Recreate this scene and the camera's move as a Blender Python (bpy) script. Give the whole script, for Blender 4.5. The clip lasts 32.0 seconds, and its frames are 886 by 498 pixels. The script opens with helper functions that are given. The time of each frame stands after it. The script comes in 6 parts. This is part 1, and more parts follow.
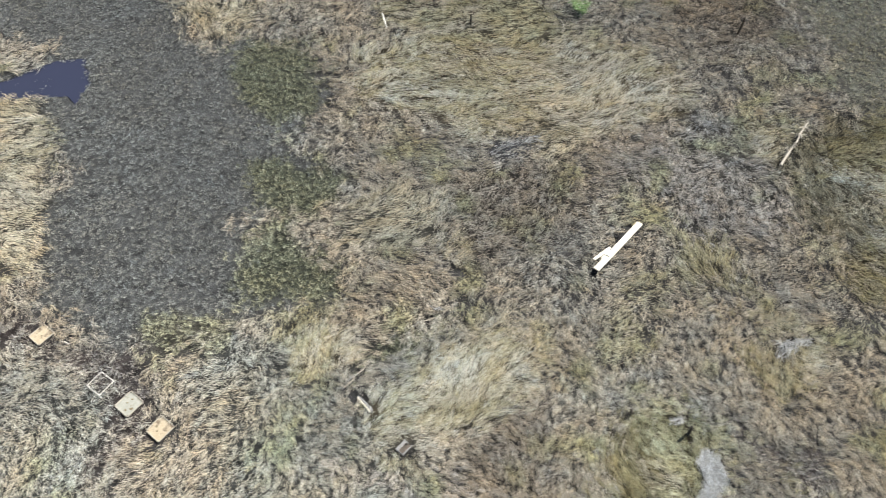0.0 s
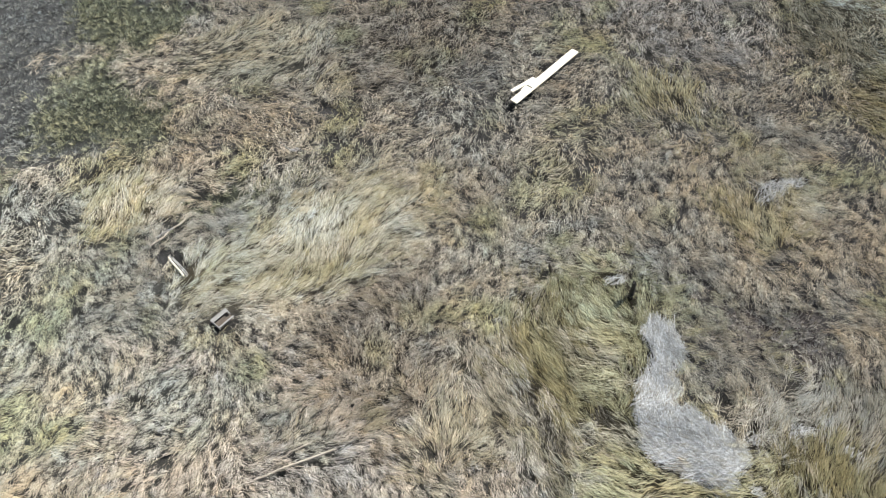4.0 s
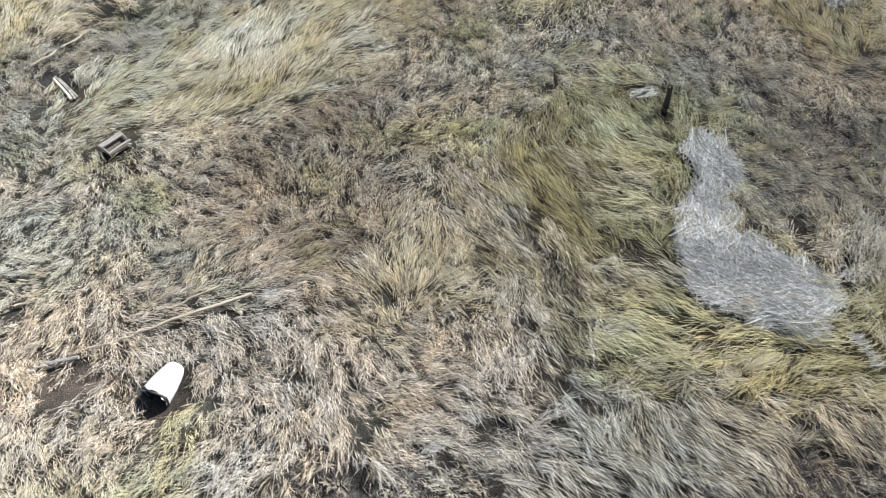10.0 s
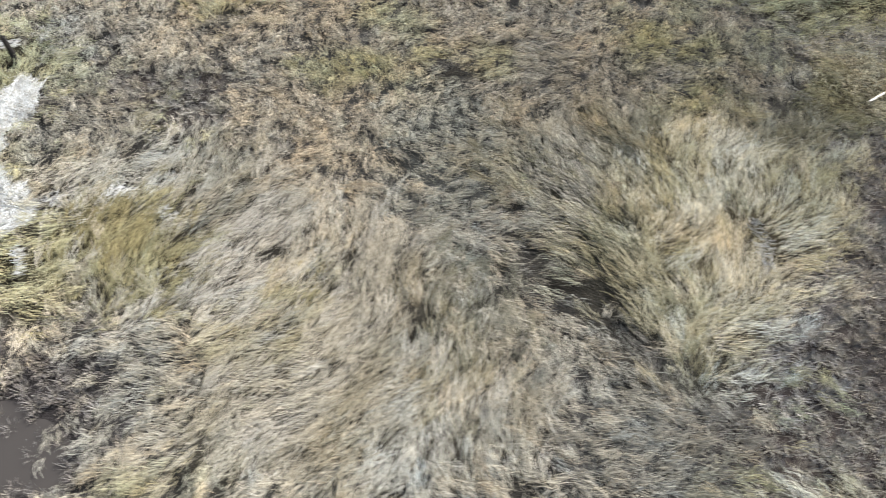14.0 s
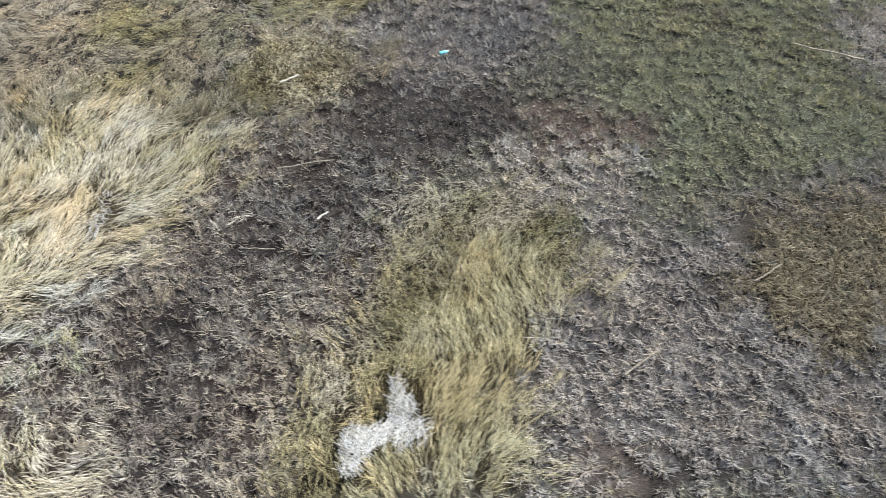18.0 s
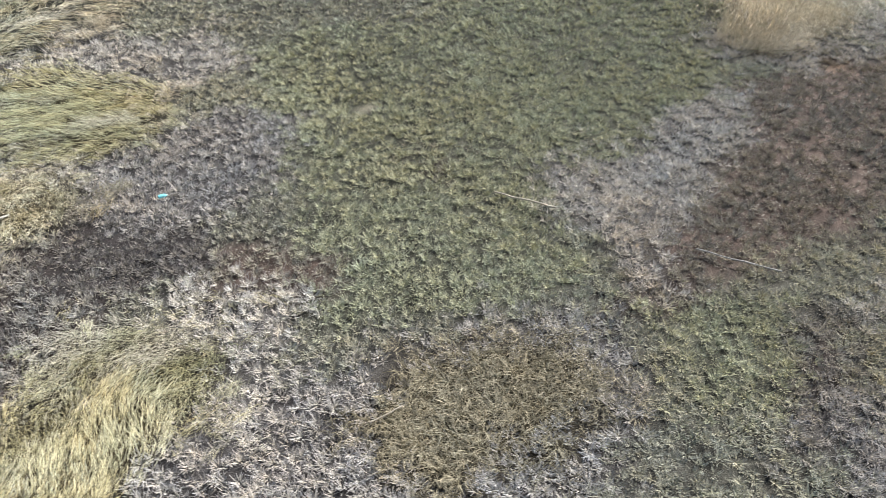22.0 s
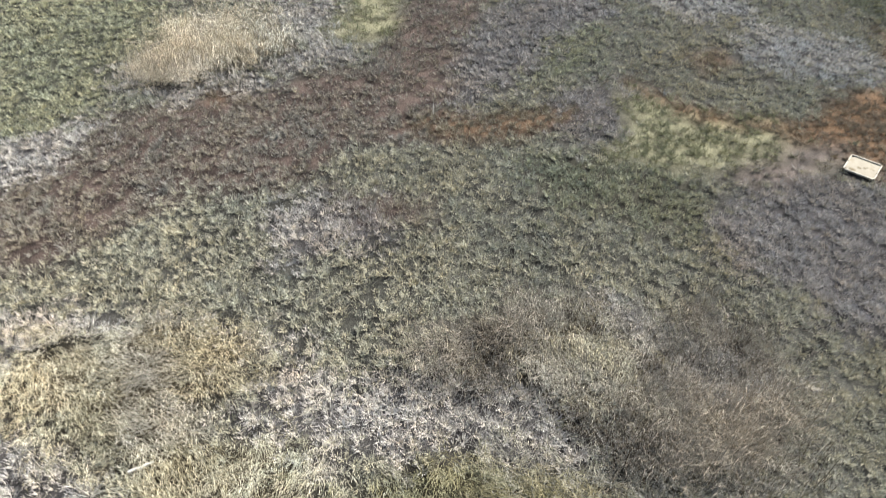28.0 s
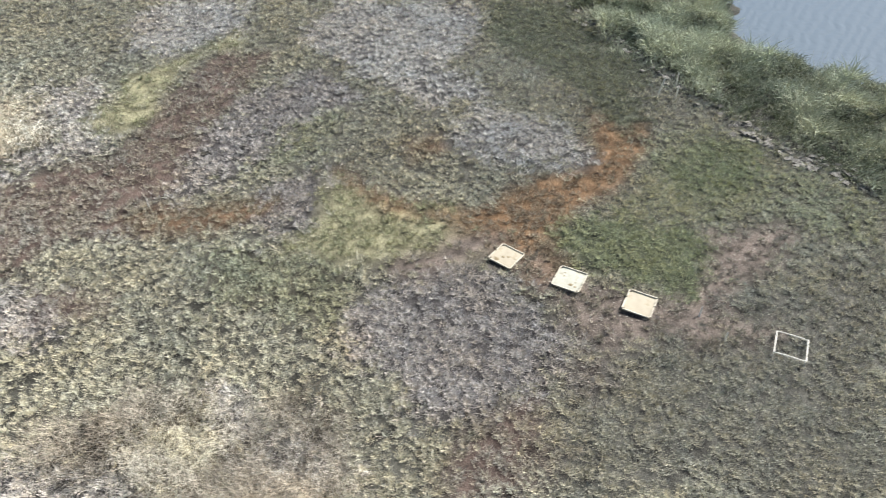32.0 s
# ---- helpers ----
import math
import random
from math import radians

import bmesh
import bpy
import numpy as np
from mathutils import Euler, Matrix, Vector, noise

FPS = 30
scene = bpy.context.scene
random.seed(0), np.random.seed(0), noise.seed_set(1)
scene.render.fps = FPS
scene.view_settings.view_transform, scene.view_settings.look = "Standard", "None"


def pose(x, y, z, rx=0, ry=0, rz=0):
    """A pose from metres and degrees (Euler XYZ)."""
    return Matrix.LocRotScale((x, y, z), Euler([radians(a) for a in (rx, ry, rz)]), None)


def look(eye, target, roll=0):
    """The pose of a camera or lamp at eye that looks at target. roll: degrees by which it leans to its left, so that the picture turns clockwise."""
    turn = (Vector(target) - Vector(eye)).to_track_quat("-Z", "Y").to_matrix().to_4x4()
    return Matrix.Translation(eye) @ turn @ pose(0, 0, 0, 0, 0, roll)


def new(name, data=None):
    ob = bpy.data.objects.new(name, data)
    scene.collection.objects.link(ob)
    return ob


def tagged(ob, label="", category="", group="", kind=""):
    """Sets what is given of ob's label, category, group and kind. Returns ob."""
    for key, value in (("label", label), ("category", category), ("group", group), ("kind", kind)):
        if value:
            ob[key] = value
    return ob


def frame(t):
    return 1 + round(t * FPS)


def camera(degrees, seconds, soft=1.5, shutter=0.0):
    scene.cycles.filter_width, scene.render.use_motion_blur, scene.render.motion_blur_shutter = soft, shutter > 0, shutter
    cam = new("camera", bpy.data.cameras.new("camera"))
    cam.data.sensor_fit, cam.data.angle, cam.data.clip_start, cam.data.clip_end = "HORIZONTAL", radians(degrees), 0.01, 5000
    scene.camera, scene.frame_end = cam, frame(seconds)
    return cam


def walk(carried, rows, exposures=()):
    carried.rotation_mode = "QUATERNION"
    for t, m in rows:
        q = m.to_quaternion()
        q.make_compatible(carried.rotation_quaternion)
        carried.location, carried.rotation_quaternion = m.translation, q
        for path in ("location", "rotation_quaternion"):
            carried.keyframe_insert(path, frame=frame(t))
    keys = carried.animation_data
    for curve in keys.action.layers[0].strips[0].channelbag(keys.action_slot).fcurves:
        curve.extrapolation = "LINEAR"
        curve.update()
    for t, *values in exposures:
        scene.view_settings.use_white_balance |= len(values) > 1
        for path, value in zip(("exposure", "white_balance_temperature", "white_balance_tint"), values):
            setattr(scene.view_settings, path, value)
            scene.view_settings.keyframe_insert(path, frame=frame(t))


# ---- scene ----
cam = camera(60.9, 32.0, soft=0.8, shutter=0.45)
METRES, EYE, TILT, LEAN, TURN = 60.0, 20.11, -54.25, 2.5, 0.0
ROWS = [
    (0.0, 0.0, 0.0, 0.0, 0.0, 0.0, -0.0),
    (0.5, 0.0277, -0.0019, 0.0005, -0.06, 0.11, 0.04),
    (1.0, 0.0436, 0.0041, -0.0075, -0.16, 0.42, 0.09),
    (1.5, 0.049, 0.0192, -0.0188, -0.31, 0.63, 0.12),
    (2.0, 0.0502, 0.0365, -0.0304, -0.37, 0.84, 0.14),
    (2.5, 0.05, 0.0541, -0.0424, -0.45, 1.09, 0.15),
    (3.0, 0.0499, 0.0721, -0.0537, -0.46, 1.25, 0.17),
    (3.5, 0.0501, 0.0898, -0.0655, -0.46, 1.43, 0.2),
    (4.0, 0.0505, 0.1047, -0.0756, -0.47, 1.5, 0.24),
    (4.5, 0.0506, 0.1086, -0.0787, -0.47, 1.34, 0.28),
    (6.5, 0.0535, 0.1069, -0.0806, -0.36, 1.43, 0.39),
    (7.0, 0.0542, 0.1083, -0.082, -0.38, 1.47, 0.42),
    (7.5, 0.0551, 0.1183, -0.089, -0.39, 1.66, 0.41),
    (8.0, 0.0553, 0.1291, -0.0946, -0.44, 1.55, 0.43),
    (8.5, 0.0557, 0.1403, -0.1017, -0.45, 1.76, 0.42),
    (9.0, 0.0563, 0.1559, -0.111, -0.44, 1.75, 0.42),
    (9.5, 0.0566, 0.1678, -0.1177, -0.45, 1.51, 0.45),
    (10.0, 0.059, 0.1677, -0.1214, -0.2, 1.45, 0.44),
    (10.5, 0.0732, 0.1635, -0.126, 0.12, 1.43, 0.37),
    (11.0, 0.0974, 0.1601, -0.1302, 0.23, 1.57, 0.28),
    (11.5, 0.1296, 0.1571, -0.1333, 0.19, 1.45, 0.16),
    (12.0, 0.1652, 0.1537, -0.1345, -0.24, 1.24, 0.1),
    (12.5, 0.1892, 0.1518, -0.1347, -0.75, 1.14, 0.02),
    (13.0, 0.1965, 0.1516, -0.1349, -1.17, 1.21, -0.03),
    (13.5, 0.2044, 0.1508, -0.1356, -1.0, 1.19, -0.13),
    (14.0, 0.2215, 0.149, -0.1371, -0.65, 1.17, -0.25),
    (14.5, 0.2477, 0.1468, -0.1392, -0.34, 1.12, -0.38),
    (15.0, 0.2813, 0.1447, -0.141, -0.19, 1.17, -0.53),
    (15.5, 0.3171, 0.1421, -0.1412, -0.52, 1.15, -0.59),
    (17.5, 0.3466, 0.1403, -0.141, -1.58, 1.0, -0.81),
    (18.0, 0.3577, 0.1393, -0.1416, -1.21, 0.96, -0.88),
    (18.5, 0.3791, 0.1382, -0.1424, -0.91, 1.02, -0.95),
    (19.0, 0.4065, 0.1365, -0.1415, -1.19, 1.08, -1.02),
    (19.5, 0.4215, 0.1355, -0.1406, -1.91, 1.11, -1.03),
    (20.0, 0.4253, 0.1358, -0.139, -2.2, 7.12, -1.21),
    (20.5, 0.4255, 0.1357, -0.1416, -2.24, 11.89, -1.33),
    (21.0, 0.425, 0.1354, -0.1416, -2.23, 11.9, -1.33),
    (21.5, 0.4246, 0.1355, -0.1415, -2.18, 11.9, -1.33),
    (22.0, 0.4295, 0.1355, -0.1414, -1.92, 11.9, -1.43),
    (22.5, 0.4452, 0.1347, -0.1414, -1.7, 11.91, -1.48),
    (23.0, 0.4702, 0.1333, -0.1413, -1.52, 11.93, -1.53),
    (23.5, 0.5032, 0.1313, -0.1408, -1.45, 11.92, -1.59),
    (24.0, 0.5429, 0.1288, -0.14, -1.48, 11.95, -1.65),
    (24.5, 0.5855, 0.1253, -0.138, -1.75, 11.85, -1.66),
    (25.0, 0.6147, 0.1226, -0.1358, -2.17, 11.86, -1.67),
    (25.5, 0.6311, 0.1213, -0.1343, -2.53, 11.88, -1.7),
    (27.5, 0.6355, 0.1259, -0.1375, -2.73, 11.83, -1.68),
    (28.0, 0.6347, 0.1137, -0.129, -2.73, 11.66, -1.7),
    (28.5, 0.6341, 0.1023, -0.1219, -2.76, 11.81, -1.69),
    (29.0, 0.6336, 0.0891, -0.1135, -2.76, 11.78, -1.7),
    (29.5, 0.6339, 0.0809, -0.1095, -2.7, 11.96, -1.7),
    (30.0, 0.6413, 0.0797, -0.1096, -2.5, 11.95, -1.69),
    (30.5, 0.659, 0.0785, -0.1097, -2.6, 11.92, -1.04),
    (31.0, 0.6847, 0.0768, -0.1093, -2.77, 11.88, -0.71),
    (31.5, 0.7156, 0.0741, -0.1077, -2.82, 11.82, -0.73),
    (32.0, 0.7375, 0.0718, -0.1054, -3.19, 11.85, -0.72),
]
walk(cam, [(t, pose(0, 0, EYE, TILT, LEAN, TURN) @ pose(METRES * x, METRES * y, METRES * z, 90 + pitch, roll, yaw)) for t, x, y, z, yaw, pitch, roll in ROWS],
     exposures=[(0.0, 1.1), (7.0, 1.12), (13.0, 1.16), (15.0, 1.12), (17.5, 0.92), (18.2, 0.93), (19.5, 1.13), (26.0, 1.2), (30.0, 1.28), (32.0, 1.4)])

# ---- light: late-morning sun from beyond the marsh, clear sky ----
SUN_TO = Vector((0.60, 0.44, 0.64)).normalized()
world = bpy.data.worlds.new("sky")
scene.world = world
world.use_nodes = True
wt = world.node_tree
sky = wt.nodes.new("ShaderNodeTexSky")
sky.sky_type, sky.sun_disc = "NISHITA", False
sky.sun_elevation, sky.sun_rotation = math.asin(SUN_TO.z), math.atan2(SUN_TO.x, SUN_TO.y)
wt.links.new(sky.outputs[0], wt.nodes["Background"].inputs[0])
wt.nodes["Background"].inputs[1].default_value = 0.048
sun_data = bpy.data.lights.new("sun", "SUN")
sun_data.energy, sun_data.angle, sun_data.color = 5.0, radians(0.6), (1.0, 0.967, 0.915)
sun = new("sun", sun_data)
sun.matrix_world = look(SUN_TO * 50, (0, 0, 0))


# ---- materials ----
def material(name):
    m = bpy.data.materials.new(name)
    m.use_nodes = True
    nt = m.node_tree
    return m, nt, nt.nodes["Principled BSDF"]


def mottled(name, a, b, rough=0.8, scale=8.0, fine=90.0, bump=0.3, metal=0.0, dirt=None, dirt_at=0.62, stretch=(1, 1, 1)):
    """Two scales of colour noise, dirt blotches and a fine bump, in object space."""
    m, nt, bsdf = material(name)
    n, link = nt.nodes.new, nt.links.new
    co, mp = n("ShaderNodeTexCoord"), n("ShaderNodeMapping")
    mp.inputs["Scale"].default_value = stretch
    link(co.outputs["Object"], mp.inputs[0])
    big, small = n("ShaderNodeTexNoise"), n("ShaderNodeTexNoise")
    for tex, s, d in ((big, scale, 4), (small, fine, 3)):
        link(mp.outputs[0], tex.inputs["Vector"])
        tex.inputs["Scale"].default_value, tex.inputs["Detail"].default_value = s, d
    mix = n("ShaderNodeMix")
    mix.data_type = "RGBA"
    mix.inputs["A"].default_value, mix.inputs["B"].default_value = (*a, 1), (*b, 1)
    add = n("ShaderNodeMath")
    add.operation = "MULTIPLY_ADD"
    add.inputs[1].default_value, add.inputs[2].default_value = 0.45, 0.0
    link(small.outputs[0], add.inputs[0])
    tot = n("ShaderNodeMath")
    link(big.outputs[0], tot.inputs[0])
    link(add.outputs[0], tot.inputs[1])
    ramp = n("ShaderNodeMapRange")
    ramp.inputs[1].default_value, ramp.inputs[2].default_value = 0.5, 0.95
    link(tot.outputs[0], ramp.inputs[0])
    link(ramp.outputs[0], mix.inputs["Factor"])
    out = mix.outputs["Result"]
    if dirt:
        spot = n("ShaderNodeTexNoise")
        spot.inputs["Scale"].default_value, spot.inputs["Detail"].default_value = scale * 0.8, 6
        link(co.outputs["Object"], spot.inputs["Vector"])
        cut = n("ShaderNodeMapRange")
        cut.inputs[1].default_value, cut.inputs[2].default_value = dirt_at - 0.06, dirt_at + 0.06
        link(spot.outputs[0], cut.inputs[0])
        over = n("ShaderNodeMix")
        over.data_type = "RGBA"
        over.inputs["B"].default_value = (*dirt, 1)
        link(cut.outputs[0], over.inputs["Factor"])
        link(out, over.inputs["A"])
        out = over.outputs["Result"]
    link(out, bsdf.inputs["Base Color"])
    bsdf.inputs["Roughness"].default_value, bsdf.inputs["Metallic"].default_value = rough, metal
    bp = n("ShaderNodeBump")
    bp.inputs["Strength"].default_value, bp.inputs["Distance"].default_value = bump, 0.01
    link(small.outputs[0], bp.inputs["Height"])
    link(bp.outputs[0], bsdf.inputs["Normal"])
    return m


def grass_material(name, rough, glow):
    """Blade colour from the blade's own tint; part of the light passes through the blade."""
    m, nt, bsdf = material(name)
    n, link = nt.nodes.new, nt.links.new
    tint = n("ShaderNodeAttribute")
    tint.attribute_name = "tint"
    tex = n("ShaderNodeTexNoise")
    tex.inputs["Scale"].default_value, tex.inputs["Detail"].default_value = 25.0, 2
    co = n("ShaderNodeTexCoord")
    link(co.outputs["Object"], tex.inputs["Vector"])
    rng = n("ShaderNodeMapRange")
    rng.inputs[1].default_value, rng.inputs[2].default_value = 0.3, 0.7
    rng.inputs[3].default_value, rng.inputs[4].default_value = 0.85, 1.15
    link(tex.outputs[0], rng.inputs[0])
    mul = n("ShaderNodeVectorMath")
    mul.operation = "SCALE"
    link(tint.outputs["Color"], mul.inputs[0])
    link(rng.outputs[0], mul.inputs["Scale"])
    link(mul.outputs[0], bsdf.inputs["Base Color"])
    bsdf.inputs["Roughness"].default_value = rough
    bsdf.inputs["Specular IOR Level"].default_value = 0.04
    bsdf.inputs["Diffuse Roughness"].default_value = 1.0
    trans, mix = n("ShaderNodeBsdfTranslucent"), n("ShaderNodeMixShader")
    link(mul.outputs[0], trans.inputs[0])
    mix.inputs[0].default_value = glow
    link(bsdf.outputs[0], mix.inputs[1])
    link(trans.outputs[0], mix.inputs[2])
    link(mix.outputs[0], nt.nodes["Material Output"].inputs[0])
    return m


HAY = grass_material("dry_blades", 0.8, 0.03)
STRAW = grass_material("bleached_straw", 0.6, 0.06)


def soil_material():
    m, nt, bsdf = material("marsh_soil")
    n, link = nt.nodes.new, nt.links.new
    soil, wet, co = n("ShaderNodeAttribute"), n("ShaderNodeAttribute"), n("ShaderNodeTexCoord")
    soil.attribute_name, wet.attribute_name = "soil", "wet"
    a, b = n("ShaderNodeTexNoise"), n("ShaderNodeTexNoise")
    for tex, s, d in ((a, 2.2, 6), (b, 70.0, 4)):
        link(co.outputs["Object"], tex.inputs["Vector"])
        tex.inputs["Scale"].default_value, tex.inputs["Detail"].default_value = s, d
    total = n("ShaderNodeMath")
    link(a.outputs[0], total.inputs[0])
    link(b.outputs[0], total.inputs[1])
    rng = n("ShaderNodeMapRange")
    rng.inputs[1].default_value, rng.inputs[2].default_value = 0.75, 1.25
    rng.inputs[3].default_value, rng.inputs[4].default_value = 0.2, 2.0
    link(total.outputs[0], rng.inputs[0])
    mul = n("ShaderNodeVectorMath")
    mul.operation = "SCALE"
    link(soil.outputs["Color"], mul.inputs[0])
    link(rng.outputs[0], mul.inputs["Scale"])
    link(mul.outputs[0], bsdf.inputs["Base Color"])
    rough = n("ShaderNodeMapRange")
    rough.inputs[3].default_value, rough.inputs[4].default_value = 0.95, 0.35
    link(wet.outputs["Fac"], rough.inputs[0])
    link(rough.outputs[0], bsdf.inputs["Roughness"])
    gloss = n("ShaderNodeMapRange")
    gloss.inputs[3].default_value, gloss.inputs[4].default_value = 0.08, 0.7
    link(wet.outputs["Fac"], gloss.inputs[0])
    link(gloss.outputs[0], bsdf.inputs["Specular IOR Level"])
    bp = n("ShaderNodeBump")
    bp.inputs["Strength"].default_value, bp.inputs["Distance"].default_value = 0.6, 0.03
    link(total.outputs[0], bp.inputs["Height"])
    link(bp.outputs[0], bsdf.inputs["Normal"])
    return m


def water_material(name, colour, ripple, scale):
    m, nt, bsdf = material(name)
    n, link = nt.nodes.new, nt.links.new
    bsdf.inputs["Base Color"].default_value = (*colour, 1)
    bsdf.inputs["Roughness"].default_value, bsdf.inputs["IOR"].default_value = 0.08, 1.33
    co, mp, tex, fine = n("ShaderNodeTexCoord"), n("ShaderNodeMapping"), n("ShaderNodeTexWave"), n("ShaderNodeTexNoise")
    mp.inputs["Rotation"].default_value = (0, 0, radians(35))
    link(co.outputs["Object"], mp.inputs[0])
    link(mp.outputs[0], tex.inputs["Vector"])
    link(co.outputs["Object"], fine.inputs["Vector"])
    tex.inputs["Scale"].default_value, tex.inputs["Distortion"].default_value = scale, 7.0
    tex.inputs["Detail"].default_value, tex.inputs["Detail Scale"].default_value = 3.0, 0.8
    fine.inputs["Scale"].default_value = 3.0
    add = n("ShaderNodeMath")
    link(tex.outputs["Fac"], add.inputs[0])
    link(fine.outputs[0], add.inputs[1])
    bp = n("ShaderNodeBump")
    bp.inputs["Strength"].default_value, bp.inputs["Distance"].default_value = ripple, 0.05
    link(add.outputs[0], bp.inputs["Height"])
    link(bp.outputs[0], bsdf.inputs["Normal"])
    return m


SOIL = soil_material()
CREEK = water_material("creek_water", (0.095, 0.12, 0.145), 0.2, 0.9)
POOL = water_material("pool_water", (0.030, 0.034, 0.058), 0.03, 0.5)
PUDDLE = water_material("puddle_water", (0.055, 0.05, 0.047), 0.03, 0.5)
CREAM = mottled("cream_plywood", (0.257, 0.226, 0.168), (0.32, 0.289, 0.222), 0.8, 5, 60, 0.2, dirt=(0.203, 0.156, 0.0858), dirt_at=0.66)
GREYPLY = mottled("silty_plywood", (0.26, 0.26, 0.215), (0.35, 0.35, 0.3), 0.75, 6, 60, 0.2, dirt=(0.2, 0.18, 0.13), dirt_at=0.66)
OLDPLY = mottled("stained_plywood", (0.36, 0.29, 0.19), (0.48, 0.41, 0.29), 0.85, 6, 60, 0.3, dirt=(0.16, 0.12, 0.08), dirt_at=0.6)
RAIL = mottled("white_rail_paint", (0.328, 0.296, 0.226), (0.429, 0.398, 0.328), 0.6, 9, 80, 0.15, dirt=(0.265, 0.218, 0.156), dirt_at=0.72)
PVC = mottled("white_plastic_pipe", (0.62, 0.60, 0.54), (0.74, 0.72, 0.66), 0.4, 10, 100, 0.05)
LUMBER = mottled("bleached_lumber", (0.66, 0.60, 0.46), (0.82, 0.78, 0.66), 0.7, 3, 60, 0.3, stretch=(0.4, 6, 6))
DRIFT = mottled("grey_driftwood", (0.211, 0.207, 0.195), (0.335, 0.332, 0.32), 0.85, 6, 90, 0.6, stretch=(0.5, 5, 5))
BARK = mottled("pale_dead_branch", (0.328, 0.289, 0.226), (0.452, 0.413, 0.351), 0.85, 7, 90, 0.5)
CHAR = mottled("charred_wood", (0.010, 0.009, 0.009), (0.035, 0.03, 0.028), 0.8, 9, 70, 0.6)
STUMP = mottled("dark_brown_wood", (0.05, 0.04, 0.032), (0.11, 0.09, 0.07), 0.8, 9, 70, 0.6)
WHITEFOAM = mottled("white_plastic_shell", (0.74, 0.75, 0.74), (0.84, 0.85, 0.84), 0.4, 5, 60, 0.1, dirt=(0.45, 0.44, 0.40), dirt_at=0.7)
BLACKIN = mottled("black_rubber", (0.012, 0.014, 0.016), (0.03, 0.032, 0.035), 0.5, 6, 60, 0.3)
CYANP = mottled("cyan_plastic", (0.12, 0.55, 0.62), (0.3, 0.68, 0.72), 0.4, 12, 80, 0.05)
SHELL = mottled("sun_bleached_shell", (0.296, 0.273, 0.234), (0.452, 0.429, 0.374), 0.6, 30, 200, 0.2)
CLOD = mottled("dried_mud_clod", (0.09, 0.085, 0.076), (0.18, 0.172, 0.155), 0.95, 7, 60, 0.8)
WOODY = mottled("brown_twig", (0.11, 0.085, 0.055), (0.20, 0.16, 0.11), 0.9, 9, 70, 0.4)


# ---- the plan of the marsh: plant stands, mud and pools ----
def vnoise(x, y, seed=0):
    """Smooth value noise, 0 to 1."""
    ix, iy = np.floor(x).astype(np.int64), np.floor(y).astype(np.int64)
    fx, fy = x - ix, y - iy
    fx, fy = fx * fx * (3 - 2 * fx), fy * fy * (3 - 2 * fy)

    def h(a, b):
        k = (a * 374761393 + b * 668265263 + seed * 1442695041) & 0xFFFFFFFF
        k = ((k ^ (k >> 13)) * 1274126177) & 0xFFFFFFFF
        return ((k ^ (k >> 16)) & 0xFFFFFF) / 16777216.0
    top = h(ix, iy) * (1 - fx) + h(ix + 1, iy) * fx
    low = h(ix, iy + 1) * (1 - fx) + h(ix + 1, iy + 1) * fx
    return top * (1 - fy) + low * fy


def fbm(x, y, scale, seed=0, octaves=3):
    """Layered noise about 0, roughly -1 to 1; scale in metres."""
    out, amp, total = 0.0, 1.0, 0.0
    for k in range(octaves):
        f = 2.0 ** k / scale
        out = out + amp * (2 * vnoise(x * f + 17.3 * k, y * f - 9.1 * k, seed + k) - 1)
        total, amp = total + amp, amp * 0.55
    return out / total * 1.6


def inside(x, y, pts):
    """How deep inside an outline, in metres (outside: minus)."""
    best, within = np.full(x.shape, 1e9), np.zeros(x.shape, bool)
    for (ax, ay), (bx, by) in zip(pts, pts[1:] + pts[:1]):
        dx, dy = bx - ax, by - ay
        s = np.clip(((x - ax) * dx + (y - ay) * dy) / (dx * dx + dy * dy + 1e-9), 0, 1)
        best = np.minimum(best, (x - ax - s * dx) ** 2 + (y - ay - s * dy) ** 2)
        if ay != by:
            within ^= ((ay > y) != (by > y)) & (x < (bx - ax) * (y - ay) / (by - ay) + ax)
    return np.where(within, 1, -1) * np.sqrt(best)


